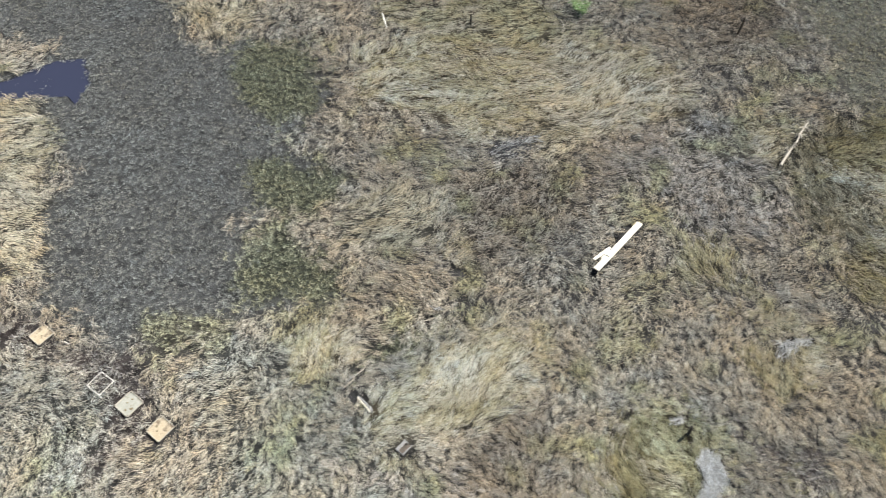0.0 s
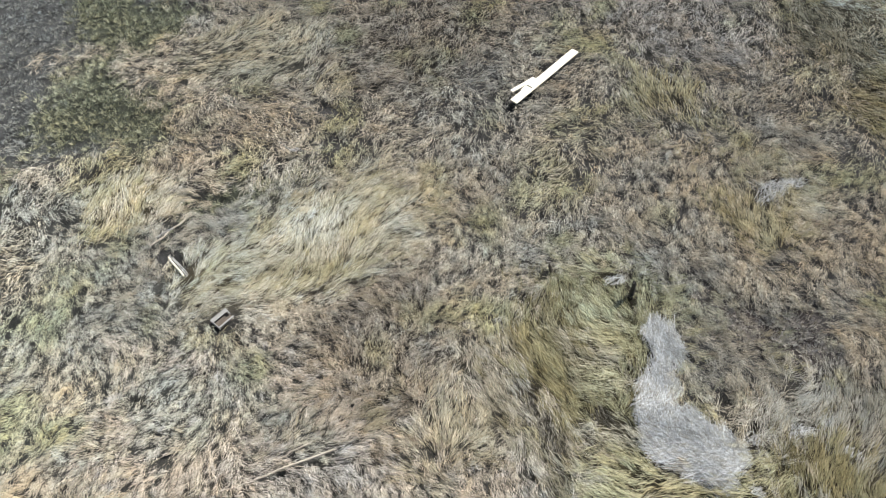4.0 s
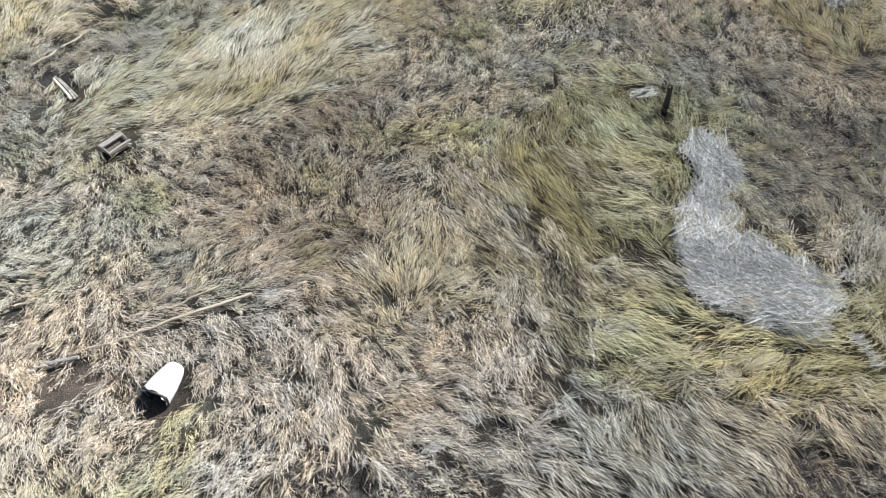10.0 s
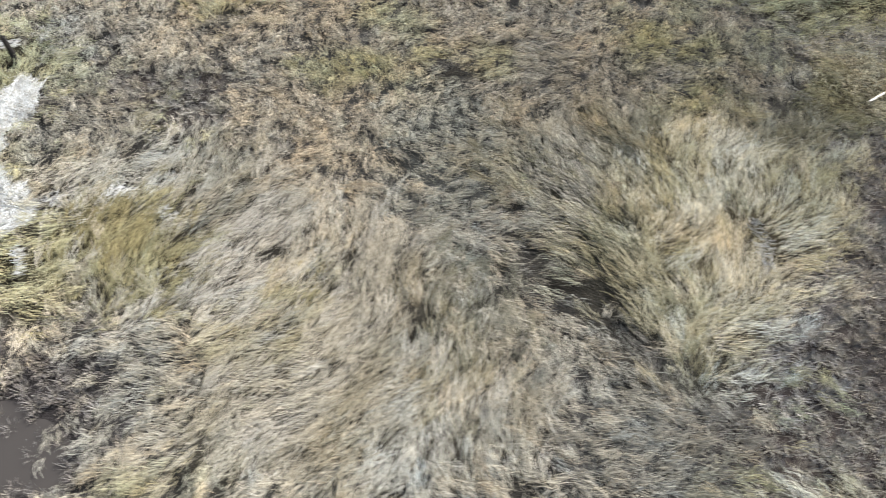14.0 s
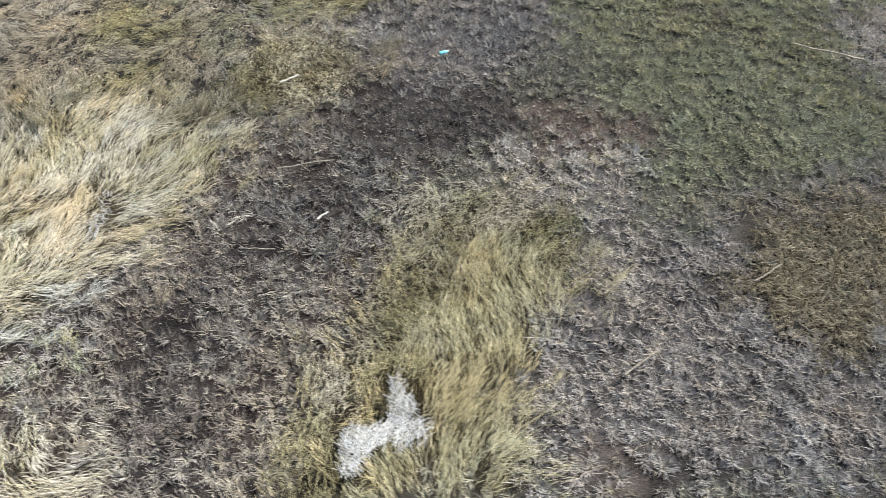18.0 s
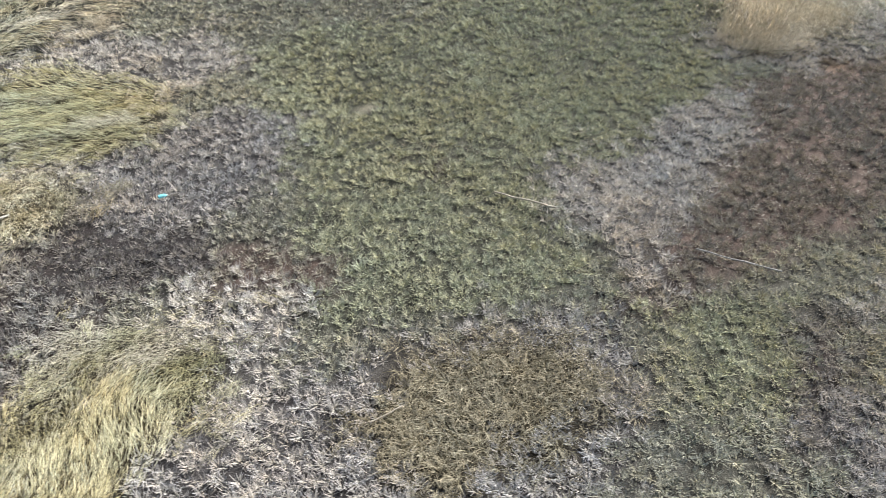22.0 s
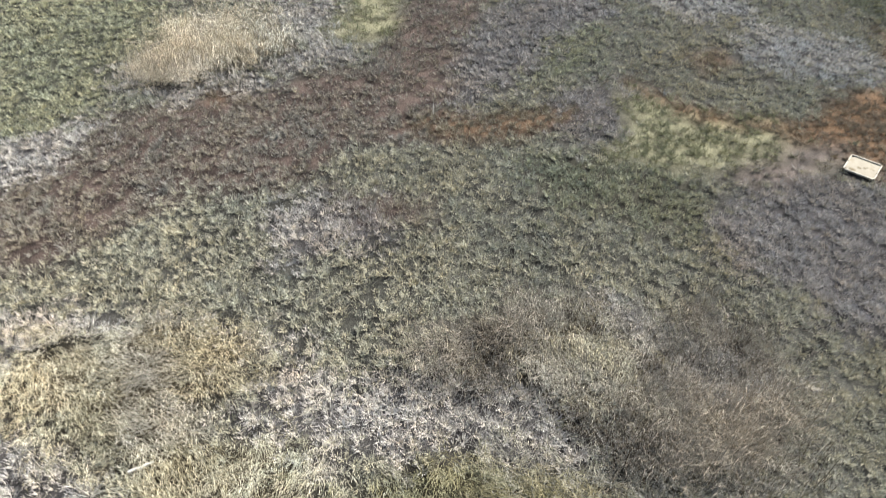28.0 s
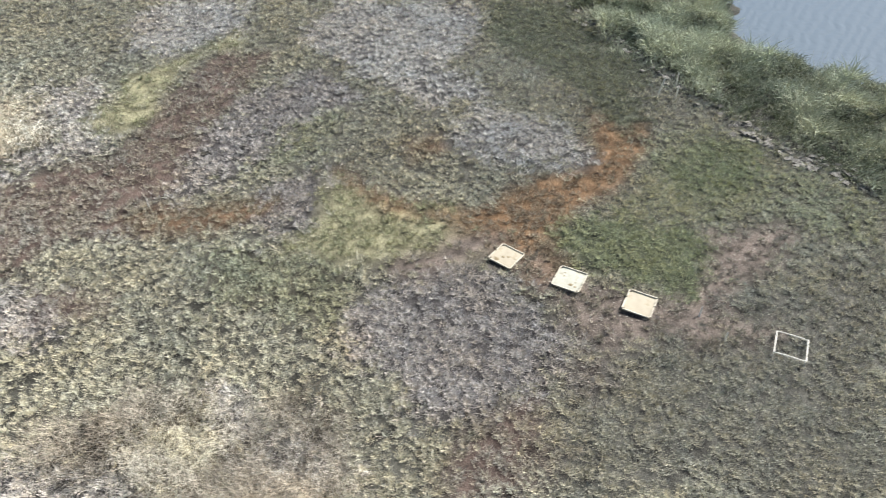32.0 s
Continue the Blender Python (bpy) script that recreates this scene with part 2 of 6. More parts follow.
# plant kinds: two blade colours, length, width, rise at root and tip (degrees), spread of direction (degrees),
# share of full cover, tuft radius, soil colour, wetness, thatch relief
KINDS = dict(
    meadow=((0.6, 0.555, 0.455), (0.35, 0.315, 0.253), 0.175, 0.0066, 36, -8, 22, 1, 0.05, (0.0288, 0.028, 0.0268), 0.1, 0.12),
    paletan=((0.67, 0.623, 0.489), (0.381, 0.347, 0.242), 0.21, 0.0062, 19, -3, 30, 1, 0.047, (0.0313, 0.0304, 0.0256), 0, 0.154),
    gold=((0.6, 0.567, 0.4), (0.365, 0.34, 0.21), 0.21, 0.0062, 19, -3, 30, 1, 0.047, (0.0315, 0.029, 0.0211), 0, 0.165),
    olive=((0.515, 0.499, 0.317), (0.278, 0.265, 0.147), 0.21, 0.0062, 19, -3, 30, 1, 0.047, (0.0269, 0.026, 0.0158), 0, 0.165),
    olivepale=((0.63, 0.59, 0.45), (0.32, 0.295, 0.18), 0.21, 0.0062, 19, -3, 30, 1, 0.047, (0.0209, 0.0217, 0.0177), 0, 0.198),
    brown=((0.45, 0.405, 0.33), (0.285, 0.25, 0.2), 0.175, 0.0066, 36, -8, 22, 1, 0.05, (0.0228, 0.0209, 0.0184), 0, 0.12),
    darkgreen=((0.44, 0.455, 0.335), (0.26, 0.27, 0.195), 0.095, 0.0105, 55, 20, 75, 0.95, 0.026, (0.0294, 0.0322, 0.0231), 0.1, 0.045),
    green=((0.5, 0.54, 0.365), (0.31, 0.34, 0.215), 0.095, 0.0105, 55, 20, 75, 0.95, 0.026, (0.042, 0.0468, 0.0298), 0.1, 0.045),
    palegreen=((0.541, 0.556, 0.423), (0.357, 0.371, 0.275), 0.095, 0.0105, 55, 20, 60, 0.98, 0.026, (0.0401, 0.0383, 0.0293), 0, 0.045),
    olivegreen=((0.653, 0.661, 0.502), (0.438, 0.452, 0.331), 0.095, 0.0105, 55, 20, 65, 1, 0.026, (0.0437, 0.0443, 0.0336), 0.1, 0.045),
    short=((0.651, 0.64, 0.532), (0.426, 0.423, 0.345), 0.095, 0.0105, 55, 20, 65, 1, 0.026, (0.0431, 0.0422, 0.0354), 0.1, 0.045),
    darkshort=((0.529, 0.522, 0.439), (0.341, 0.337, 0.28), 0.095, 0.0105, 55, 20, 65, 0.9, 0.026, (0.0411, 0.0403, 0.0343), 0.2, 0.045),
    greyshort=((0.655, 0.632, 0.618), (0.425, 0.405, 0.395), 0.11, 0.0105, 55, 20, 75, 0.92, 0.026, (0.0433, 0.0405, 0.0401), 0.1, 0.045),
    pale=((0.81, 0.785, 0.755), (0.6, 0.572, 0.545), 0.11, 0.0105, 55, 20, 70, 0.92, 0.026, (0.0578, 0.0545, 0.0528), 0, 0.045),
    palewhite=((0.84, 0.835, 0.82), (0.66, 0.65, 0.635), 0.11, 0.0105, 55, 20, 70, 0.92, 0.026, (0.0578, 0.0564, 0.0557), 0, 0.045),
    mudgrass=((0.53, 0.51, 0.475), (0.3, 0.28, 0.255), 0.11, 0.0105, 55, 20, 75, 0.88, 0.026, (0.0299, 0.0245, 0.0224), 0.1, 0.045),
    mudpurple=((0.47, 0.445, 0.39), (0.29, 0.27, 0.23), 0.095, 0.0105, 55, 20, 75, 0.8, 0.026, (0.06, 0.044, 0.037), 0.15, 0.045),
    mud=((0.383, 0.364, 0.308), (0.253, 0.238, 0.2), 0.095, 0.0105, 55, 20, 80, 0.22, 0.026, (0.084, 0.068, 0.058), 0.2, 0.045),
    rustmud=((0.406, 0.359, 0.286), (0.275, 0.237, 0.181), 0.095, 0.0105, 55, 20, 80, 0.58, 0.026, (0.105, 0.066, 0.038), 0.03, 0.045),
    rustturf=((0.46, 0.43, 0.35), (0.28, 0.25, 0.19), 0.095, 0.0105, 55, 20, 80, 0.72, 0.026, (0.082, 0.054, 0.034), 0.05, 0.045),
    algae=((0.42, 0.435, 0.3), (0.25, 0.262, 0.165), 0.095, 0.0105, 55, 20, 80, 0.5, 0.026, (0.142, 0.136, 0.086), 0.1, 0.045),
    # blades and soil coloured near black to stand for shade in hay grooves
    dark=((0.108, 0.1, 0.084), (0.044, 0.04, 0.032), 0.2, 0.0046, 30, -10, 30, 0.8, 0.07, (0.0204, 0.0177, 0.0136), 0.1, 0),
    brush=((0.44, 0.4, 0.33), (0.15, 0.125, 0.095), 0.28, 0.0062, 56, 24, 85, 0.8, 0.045, (0.0231, 0.0197, 0.0143), 0, 0.26),
    talltan=((0.8, 0.735, 0.6), (0.58, 0.52, 0.4), 0.5, 0.0048, 52, 4, 60, 1, 0.1, (0.0326, 0.0258, 0.0177), 0, 0.23),
    bank=((0.52, 0.54, 0.4), (0.16, 0.18, 0.11), 0.3, 0.015, 54, 28, 65, 0.8, 0.045, (0.015, 0.015, 0.0116), 0.2, 0.048),
    tuftgold=((0.72, 0.675, 0.515), (0.33, 0.3, 0.195), 0.22, 0.0062, 50, 2, 70, 1, 0.06, (0.0408, 0.034, 0.0224), 0, 0.14),
    tuftolive=((0.44, 0.42, 0.27), (0.21, 0.195, 0.105), 0.22, 0.0062, 50, 2, 70, 1, 0.06, (0.0306, 0.0272, 0.0177), 0, 0.14),
    olivedark=((0.47, 0.435, 0.265), (0.23, 0.207, 0.112), 0.21, 0.0062, 19, -3, 30, 1, 0.047, (0.0224, 0.0192, 0.0115), 0, 0.165),
    palehay=((0.62, 0.6, 0.53), (0.34, 0.325, 0.28), 0.21, 0.0062, 19, -3, 30, 1, 0.047, (0.0285, 0.0301, 0.0332), 0, 0.154),
    darkmud=((0.302, 0.282, 0.272), (0.192, 0.178, 0.168), 0.11, 0.0105, 55, 20, 75, 0.72, 0.026, (0.0245, 0.0218, 0.0218), 0.1, 0.045),
    tanolive=((0.462, 0.441, 0.346), (0.244, 0.226, 0.154), 0.21, 0.0062, 19, -3, 30, 1, 0.047, (0.0239, 0.0226, 0.0169), 0, 0.165),
    greymeadow=((0.47, 0.445, 0.375), (0.295, 0.277, 0.23), 0.175, 0.0066, 36, -8, 22, 1, 0.05, (0.0279, 0.0277, 0.0275), 0.1, 0.12),
    lawnhay=((0.575, 0.562, 0.48), (0.39, 0.378, 0.315), 0.13, 0.0066, 36, -8, 22, 1, 0.05, (0.0303, 0.0312, 0.0291), 0, 0.07),
    lightmeadow=((0.625, 0.59, 0.53), (0.385, 0.358, 0.315), 0.175, 0.0066, 36, -8, 22, 1, 0.05, (0.033, 0.032, 0.0287), 0, 0.12),
    yellowhay=((0.625, 0.602, 0.41), (0.395, 0.377, 0.22), 0.21, 0.0062, 19, -3, 30, 1, 0.047, (0.0319, 0.0286, 0.018), 0, 0.18),
    darkbrush=((0.5, 0.45, 0.33), (0.17, 0.145, 0.09), 0.2, 0.008, 45, 5, 85, 1, 0.045, (0.0272, 0.0231, 0.015), 0, 0.06),
    mudflat=((0.38, 0.396, 0.388), (0.235, 0.248, 0.246), 0.06, 0.0105, 50, 10, 65, 1, 0.026, (0.04, 0.0415, 0.041), 0.1, 0.045),
    greyhay=((0.66, 0.637, 0.566), (0.395, 0.374, 0.305), 0.21, 0.0062, 19, -3, 30, 1, 0.047, (0.0255, 0.0231, 0.0187), 0, 0.16),
    tussock=((0.75, 0.708, 0.505), (0.5, 0.462, 0.28), 0.19, 0.0054, 22, 0, 26, 1, 0.05, (0.041, 0.034, 0.02), 0, 0.18),
    creamhay=((0.79, 0.766, 0.672), (0.52, 0.483, 0.3), 0.2, 0.006, 17, -3, 26, 1, 0.05, (0.0408, 0.0354, 0.0238), 0, 0.15),
)
HAYLIKE = ("greyhay", "creamhay", "tussock", "meadow", "paletan", "gold", "olive", "olivepale", "brown", "dark", "talltan", "olivedark", "palehay", "tanolive", "greymeadow", "lawnhay", "lightmeadow", "yellowhay", "tuftgold", "tuftolive")
MATTED = ("meadow", "brown", "greymeadow", "lawnhay", "lightmeadow")
ZONES = []


def zone(kind, name, outline, flow=None):
    """One stand of plants or stretch of mud: its kind, name, outline on the plan, and the way its blades lie (degrees, or the point they fan from)."""
    ZONES.append((kind, name, outline, flow))


WRACKS = []


def wrack(outline, lay, count, lift=0.0):
    """A mat of bleached straw: outline, lay in degrees, number of straws, height of the grass under it."""
    WRACKS.append((outline, lay, count, lift))


zone("short", "short_marsh", [(17, -40), (19.5, 2), (19.5, 8), (20.5, 10.5), (15, 16), (13, 30), (200, 60), (200, -40)], None)
zone("darkshort", "dark_marsh_grass", [(20.5, -1.5), (27.5, -1.5), (28, 3), (27, 6), (26.5, 9), (22.5, 8.5), (18.5, 9), (17.5, 6.5), (19.5, 3)], None)
zone("meadow", "pale_meadow_grass", [(-4, 10), (14, 9.5), (15, 16), (13.5, 28), (-4, 28)], None)
zone("mudflat", "mudflat_grass", [(-11.8, 26.1), (-8, 24.8), (-5.6, 21.7), (-6.8, 19.6), (-5.2, 17.4), (-7.9, 15.7), (-6.2, 14.7), (-4.5, 12.9), (-7.3, 11.9), (-10, 11.2), (-10.9, 10.6), (-13.9, 12.3), (-14.8, 12.7), (-14.5, 14), (-14.6, 17.7), (-16.5, 20.9), (-20.2, 23), (-23.5, 31.7), (-13, 31)], None)
zone("darkgreen", "green_grass", [(-8.7, 24.8), (-6.5, 24), (-5.5, 21.4), (-7, 20.8), (-8.1, 22.8)], None)
zone("olivegreen", "green_grass", [(-7.7, 15.7), (-6.5, 15.6), (-4.4, 13.5), (-4.9, 12.4), (-6.1, 13.3), (-7.2, 14.7)], None)
zone("palegreen", "green_grass", [(-10.2, 12.2), (-7, 12.1), (-7, 10.9), (-9.9, 10.8)], None)
zone("paletan", "golden_tussock", [(-22.1, 22.1), (-17, 21.7), (-15.3, 17.7), (-14.5, 14), (-18.2, 12.8)], 178)
zone("paletan", "golden_tussock", [(-13.2, 30.6), (-8.2, 30.3), (-9.1, 25.9), (-11, 25.9)], None)
zone("meadow", "pale_meadow_grass", [(-22.6, 26.7), (-17.3, 25.8), (-17.2, 24), (-21.3, 23.6)], None)
zone("mudgrass", "mud_path", [(-16.7, 12.9), (-13.9, 12.3), (-12.7, 11.4), (-11, 11), (-9.9, 10.8), (-9.4, 9.6), (-9.5, 9.1), (-8.4, 7.9), (-10.1, 7.6), (-10.7, 6.6), (-11, 6.8), (-10.4, 8.1), (-10.8, 9.5), (-12.4, 10.3), (-13.5, 11), (-16.1, 11.3)], None)
zone("darkmud", "wet_mud", [(-11, 10.8), (-10.1, 10.7), (-9.6, 9.9), (-9.9, 9.4), (-10.6, 9.9)], None)
zone("lawnhay", "lawn_grass", [(-16.6, 10.7), (-12.6, 10.4), (-10.9, 9.5), (-10.6, 8.4), (-10.8, 7), (-10.7, 5.7), (-14.6, 5.8)], None)
zone("creamhay", "golden_hay", [(-4.2, 24.6), (-0.5, 25.1), (4.1, 25.2), (5.3, 23.1), (4.4, 20.9), (2.9, 21.3), (1.1, 19.6), (-1, 20.2), (-2.7, 21.1), (-3.8, 21.7)], (-4.0, 21.8))
zone("gold", "golden_hay", [(-3.2, 27.5), (3.4, 27.5), (4.4, 25.2), (2.7, 24.2), (-1.4, 24.8), (-3.1, 25.6)], -165)
zone("paletan", "golden_hay", [(1.1, 19.7), (3.3, 21), (4.9, 20.3), (3.5, 18.1), (2.3, 18.7)], -138)
zone("paletan", "golden_hay", [(-4.3, 16.8), (-2.5, 17), (-0.6, 16.7), (-0.8, 14.7), (-2.4, 14.6), (-4, 14.8)], 35)
zone("gold", "golden_hay", [(-6.2, 11.7), (-4.8, 12.1), (-3.7, 11.4), (-4.1, 10.3), (-4.8, 8.8), (-5.4, 8.8), (-5.9, 9.7)], -119)
zone("brown", "brown_hay", [(-0.2, 17.7), (3.8, 17.8), (4, 15.8), (1.2, 14), (-0.2, 15)], -164)
zone("darkgreen", "green_grass", [(-6.3, 18.2), (-4.4, 17.9), (-4.5, 16.3), (-5.8, 16.1)], None)
zone("darkgreen", "green_grass", [(-3.3, 10.6), (-0.8, 11.7), (-0.6, 11.1), (-2.3, 9.5), (-3.8, 9.5)], None)
zone("paletan", "golden_hay", [(-2.4, 7.9), (-2.9, 9), (-0.9, 10.8), (0.4, 11.7), (1.9, 10.7), (1.3, 9.4), (1.1, 8.5), (-0.6, 8.3)], (-2.5, 7.8))
zone("tanolive", "olive_hay", [(11.2, 19.1), (14, 20.2), (16.8, 20.3), (13.9, 12.3), (11.9, 13.7), (10.7, 15.5)], -82)
zone("olive", "olive_hay", [(7.1, 18.8), (9.7, 19.2), (11, 19), (10.6, 18.2), (8.3, 18.3)], -174)
zone("gold", "golden_hay", [(6.7, 14.3), (8.1, 14), (8.6, 13.1), (7.8, 11.2), (7.4, 11.7), (7, 13)], (7.7, 11.1))
zone("gold", "golden_hay", [(4.6, 11.8), (5.7, 12.4), (5.4, 11.4), (4.6, 10.6)], -129)
zone("gold", "golden_hay", [(8.1, 10.2), (9.2, 10.7), (9.9, 10.3), (8.9, 9.3)], 113)
zone("brown", "brown_hay", [(8.9, 28.8), (13.6, 28.5), (12.5, 24.7), (10.7, 23.8), (8.9, 24.9)], None)
zone("lawnhay", "lawn_grass", [(-8.9, 11.6), (-6.8, 11.9), (-3.9, 10.4), (-2.5, 7.9), (-3.1, 6.4), (-1.8, 4.8), (-6.5, 4.9)], None)
zone("lightmeadow", "light_meadow_grass", [(-4, 7.2), (1.1, 6.8), (2, 4.7), (3.8, 4.8), (3.8, 3), (-2.6, 3.1)], None)
zone("brown", "brown_hay", [(-0.4, 8.2), (1.8, 9.4), (2.6, 7.7), (2.7, 6.1), (2, 4.9), (1.2, 4.8), (1.2, 5.8), (-0.2, 6.9)], None)
zone("lawnhay", "lawn_grass", [(-3.9, 7), (-2.2, 6.8), (-0.3, 6.1), (-0.1, 5.2), (-1.8, 5.2), (-3.3, 5.3)], None)
zone("greymeadow", "grey_meadow_grass", [(-4.6, 9.5), (-3.5, 10.2), (-1.9, 10.7), (-1.3, 11.2), (-2, 9.7), (-2.8, 9), (-3.9, 8.5)], None)
zone("creamhay", "golden_hay", [(-2.5, 8), (-2.9, 8.8), (-2, 9.7), (-1, 10.7), (0.4, 11.1), (1.8, 10.7), (1.7, 9.8), (1.3, 8.9), (0.6, 8.6), (-0.6, 8.3), (-1.6, 8.1)], (-3.3, 7.8))
zone("gold", "golden_hay", [(-2.4, 7.9), (-1.7, 8.3), (-0.4, 8.4), (0.9, 8.9), (0.5, 9.2), (-0.9, 8.9), (-2.1, 8.4)], 18)
zone("creamhay", "golden_hay", [(-5.7, 12), (-4, 11.4), (-3.8, 10.4), (-4.9, 9.9)], 53)
zone("greyhay", "grey_tan_hay", [(2.6, 7.2), (4.3, 6.9), (5.4, 5), (5.7, 4.6), (6, 3.7), (5.5, 2.9), (3.8, 3), (4, 4.1), (3.4, 5.4), (2.9, 6.2)], -62)
zone("paletan", "golden_hay", [(1.8, 4.8), (1.9, 6.2), (2.4, 6), (2.9, 5.4), (2.8, 5), (2.3, 5.1)], (2.0, 4.4))
zone("olivedark", "olive_hay", [(4.1, 8), (4.8, 8.3), (5.5, 8.4), (6, 7.9), (6.3, 7.6), (6.1, 6.8), (5.7, 6), (5.7, 5.2), (5.5, 5), (5.2, 5.5), (4.9, 6), (4.3, 6.4), (4, 7.1)], (5.5, 4.8))
zone("tanolive", "olive_hay", [(2.6, 7), (3, 6.9), (3.2, 5.9), (3.9, 5.5), (4.3, 4.8), (4.2, 3.9), (4, 3.8), (4, 4.6), (3.6, 5.3), (3, 5.8)], -66)
zone("yellowhay", "golden_hay", [(5.3, 8.2), (6.3, 7.6), (6.1, 6.7), (5.6, 5.8), (5.6, 5.1), (5.4, 5), (5.3, 6.1), (5.3, 7.4)], (5.5, 4.6))
zone("greymeadow", "grey_meadow_grass", [(6.8, 7.6), (9.2, 7.7), (8.4, 5.5), (7.3, 5.6), (6.5, 6)], None)
zone("mudgrass", "mud_patch", [(8, 7.4), (9.1, 7.4), (8.8, 6.6), (7.8, 6.7)], None)
zone("greyhay", "grey_tan_hay", [(7.1, 5.6), (8.4, 5.5), (7.7, 3.7), (7.2, 4.2), (7.3, 4.7)], -114)
zone("gold", "golden_hay", [(8.1, 9.8), (8.8, 10.1), (9.2, 9.6), (8.9, 9), (8.5, 9.1)], (8.9, 8.8))
zone("lightmeadow", "light_meadow_grass", [(0.6, 4.5), (4.1, 3.7), (4.1, 2.5), (2.8, 2.7), (1.6, 3), (1.1, 2.5), (0.1, 2), (-0.5, 3.6)], None)
zone("greyhay", "grey_tan_hay", [(7.4, 5.4), (8.4, 5.9), (10.3, 5.8), (9.8, 4.3), (8.9, 4.6), (7.8, 4.6)], 3)
zone("tanolive", "olive_hay", [(7.7, 4.6), (8.9, 4.6), (9.8, 4.3), (9.3, 3.2), (8.7, 3.3), (7.8, 3.6)], 105)
zone("paletan", "golden_hay", [(4.2, 3.7), (4.4, 4.4), (5.3, 4.5), (5.9, 4.4), (6, 3.8), (5.3, 3.4), (4.5, 3.2), (4.1, 3.4)], 26)
zone("mudgrass", "mud_patch", [(5.9, 2.7), (6.9, 3), (7.7, 3.1), (9.3, 3), (8.9, 1.8), (0.1, 2), (1.1, 2.5), (1.6, 3), (2.8, 2.7), (4.1, 2.4), (5.3, 2.4)], None)
zone("greyhay", "curled_meadow_grass", [(4.1, 3.4), (5.9, 3.6), (7.8, 3.5), (8.4, 3), (7.9, 2.9), (7.1, 3.1), (5.9, 2.8), (5.3, 2.4), (4.1, 2.4), (3.7, 2.6)], -87)
zone("yellowhay", "golden_hay", [(6, 3.7), (6.1, 4.4), (6.7, 4.1), (7.1, 4.2), (7.2, 4.6), (7.6, 4.4), (7.8, 3.8), (7.7, 3.5), (6.9, 3.7), (6.3, 3.7)], -4)
zone("greyhay", "grey_tan_hay", [(7.3, 5.9), (10, 5.9), (11.2, 4.9), (12, 4.5), (12.7, 3.8), (12.9, 3), (13.7, 2.3), (13.3, 1.3), (9.6, 1.3), (9.6, 2.8), (8.5, 3.2), (8, 3.5), (7.8, 4.7)], 66)
zone("olivedark", "olive_hay", [(7.9, 4.8), (8.9, 4.8), (9.4, 4.2), (8.9, 3.5), (8.1, 4)], 58)
zone("gold", "golden_hay", [(9.8, 2.8), (10.5, 3.1), (11.1, 3.5), (10.8, 2.5), (10.3, 2), (10.2, 1.3), (9.7, 1.3)], 67)
zone("mudgrass", "mud_patch", [(7.2, 8.1), (8.4, 7.6), (9.1, 7.5), (9.2, 6.8), (10.6, 6.1), (10.4, 5.9), (9.4, 6.2), (8.3, 6.8), (7.4, 7.2)], None)
zone("lawnhay", "lawn_grass", [(11.3, 7.7), (12.9, 7.3), (13.5, 5.6), (12.7, 4.5), (12, 5.1), (11.4, 6.5)], None)
zone("tanolive", "olive_hay", [(12.3, 3.4), (13.1, 3.6), (13.4, 3), (12.8, 2.2), (12.3, 2.1)], 66)
zone("olivedark", "olive_hay", [(3.3, 7.1), (4.9, 7.9), (5.3, 6.1), (5.2, 4.9), (4, 5.7)], 125)
zone("yellowhay", "golden_hay", [(4.9, 8.6), (5.7, 8.6), (5.7, 7.3), (5.4, 6.1), (5.7, 4.5), (6.4, 4.2), (7.4, 4.3), (7.7, 4.1), (5.8, 4), (4.5, 4.2), (5.2, 4.7), (5.1, 6.1)], 169)
zone("yellowhay", "golden_hay", [(5.9, 8.4), (6.4, 8.3), (6.8, 7), (6.5, 6.5), (6.5, 7.5)], 11)
zone("greymeadow", "grey_meadow_grass", [(13.6, 7.6), (15.3, 7.7), (17.8, 7.3), (17.6, 6.6), (15.3, 6.6), (13.8, 6.5)], None)
zone("olivepale", "olive_hay", [(13.9, 5.2), (14.4, 5.3), (15.3, 5.9), (16.1, 6.1), (17, 5.7), (17.6, 5.2), (17.4, 4.3), (17, 3.5), (16.5, 3.3), (16, 3.1), (15.8, 2.4), (15.3, 2.2), (15.1, 2.4), (14.6, 3), (14.1, 3.6), (13.9, 4.2)], (15.1, 1.9))
zone("creamhay", "golden_hay", [(15.1, 5.1), (16.1, 5.9), (17, 5.6), (17.3, 4.3), (16.5, 3.4), (15.8, 3.1), (15.5, 2.2), (15.2, 2.5), (15.3, 3.7)], (15.1, 1.9))
zone("tuftolive", "olive_brown_grass", [(15.3, 6.6), (16.1, 6.7), (17.6, 6.6), (18, 7.4), (18.7, 7.7), (19.4, 6.9), (19.1, 6.5), (18, 6), (16.9, 6.1), (15.5, 6.3)], None)
zone("mudgrass", "grey_grass", [(19.5, 7.2), (18.3, 5.2), (17.5, 3.7), (17, 2.5), (16.5, 2.2), (17.1, 0.7), (19.4, 0.7), (21.6, 7.1)], None)
zone("greyshort", "grey_grass", [(16, 3.1), (17.6, 5.2), (18.4, 6.1), (18.3, 5.2), (17.5, 3.7), (17, 2.5), (16.5, 2.2), (15.9, 2.4)], None)
zone("darkmud", "dark_mud_channel", [(19.6, 6.6), (20.9, 6.6), (20.2, 5.4), (19, 4.7), (18.3, 3.9), (18, 2.8), (17.7, 0.7), (17.2, 0.7), (17.7, 2.8), (18, 4.1), (18.7, 5)], None)
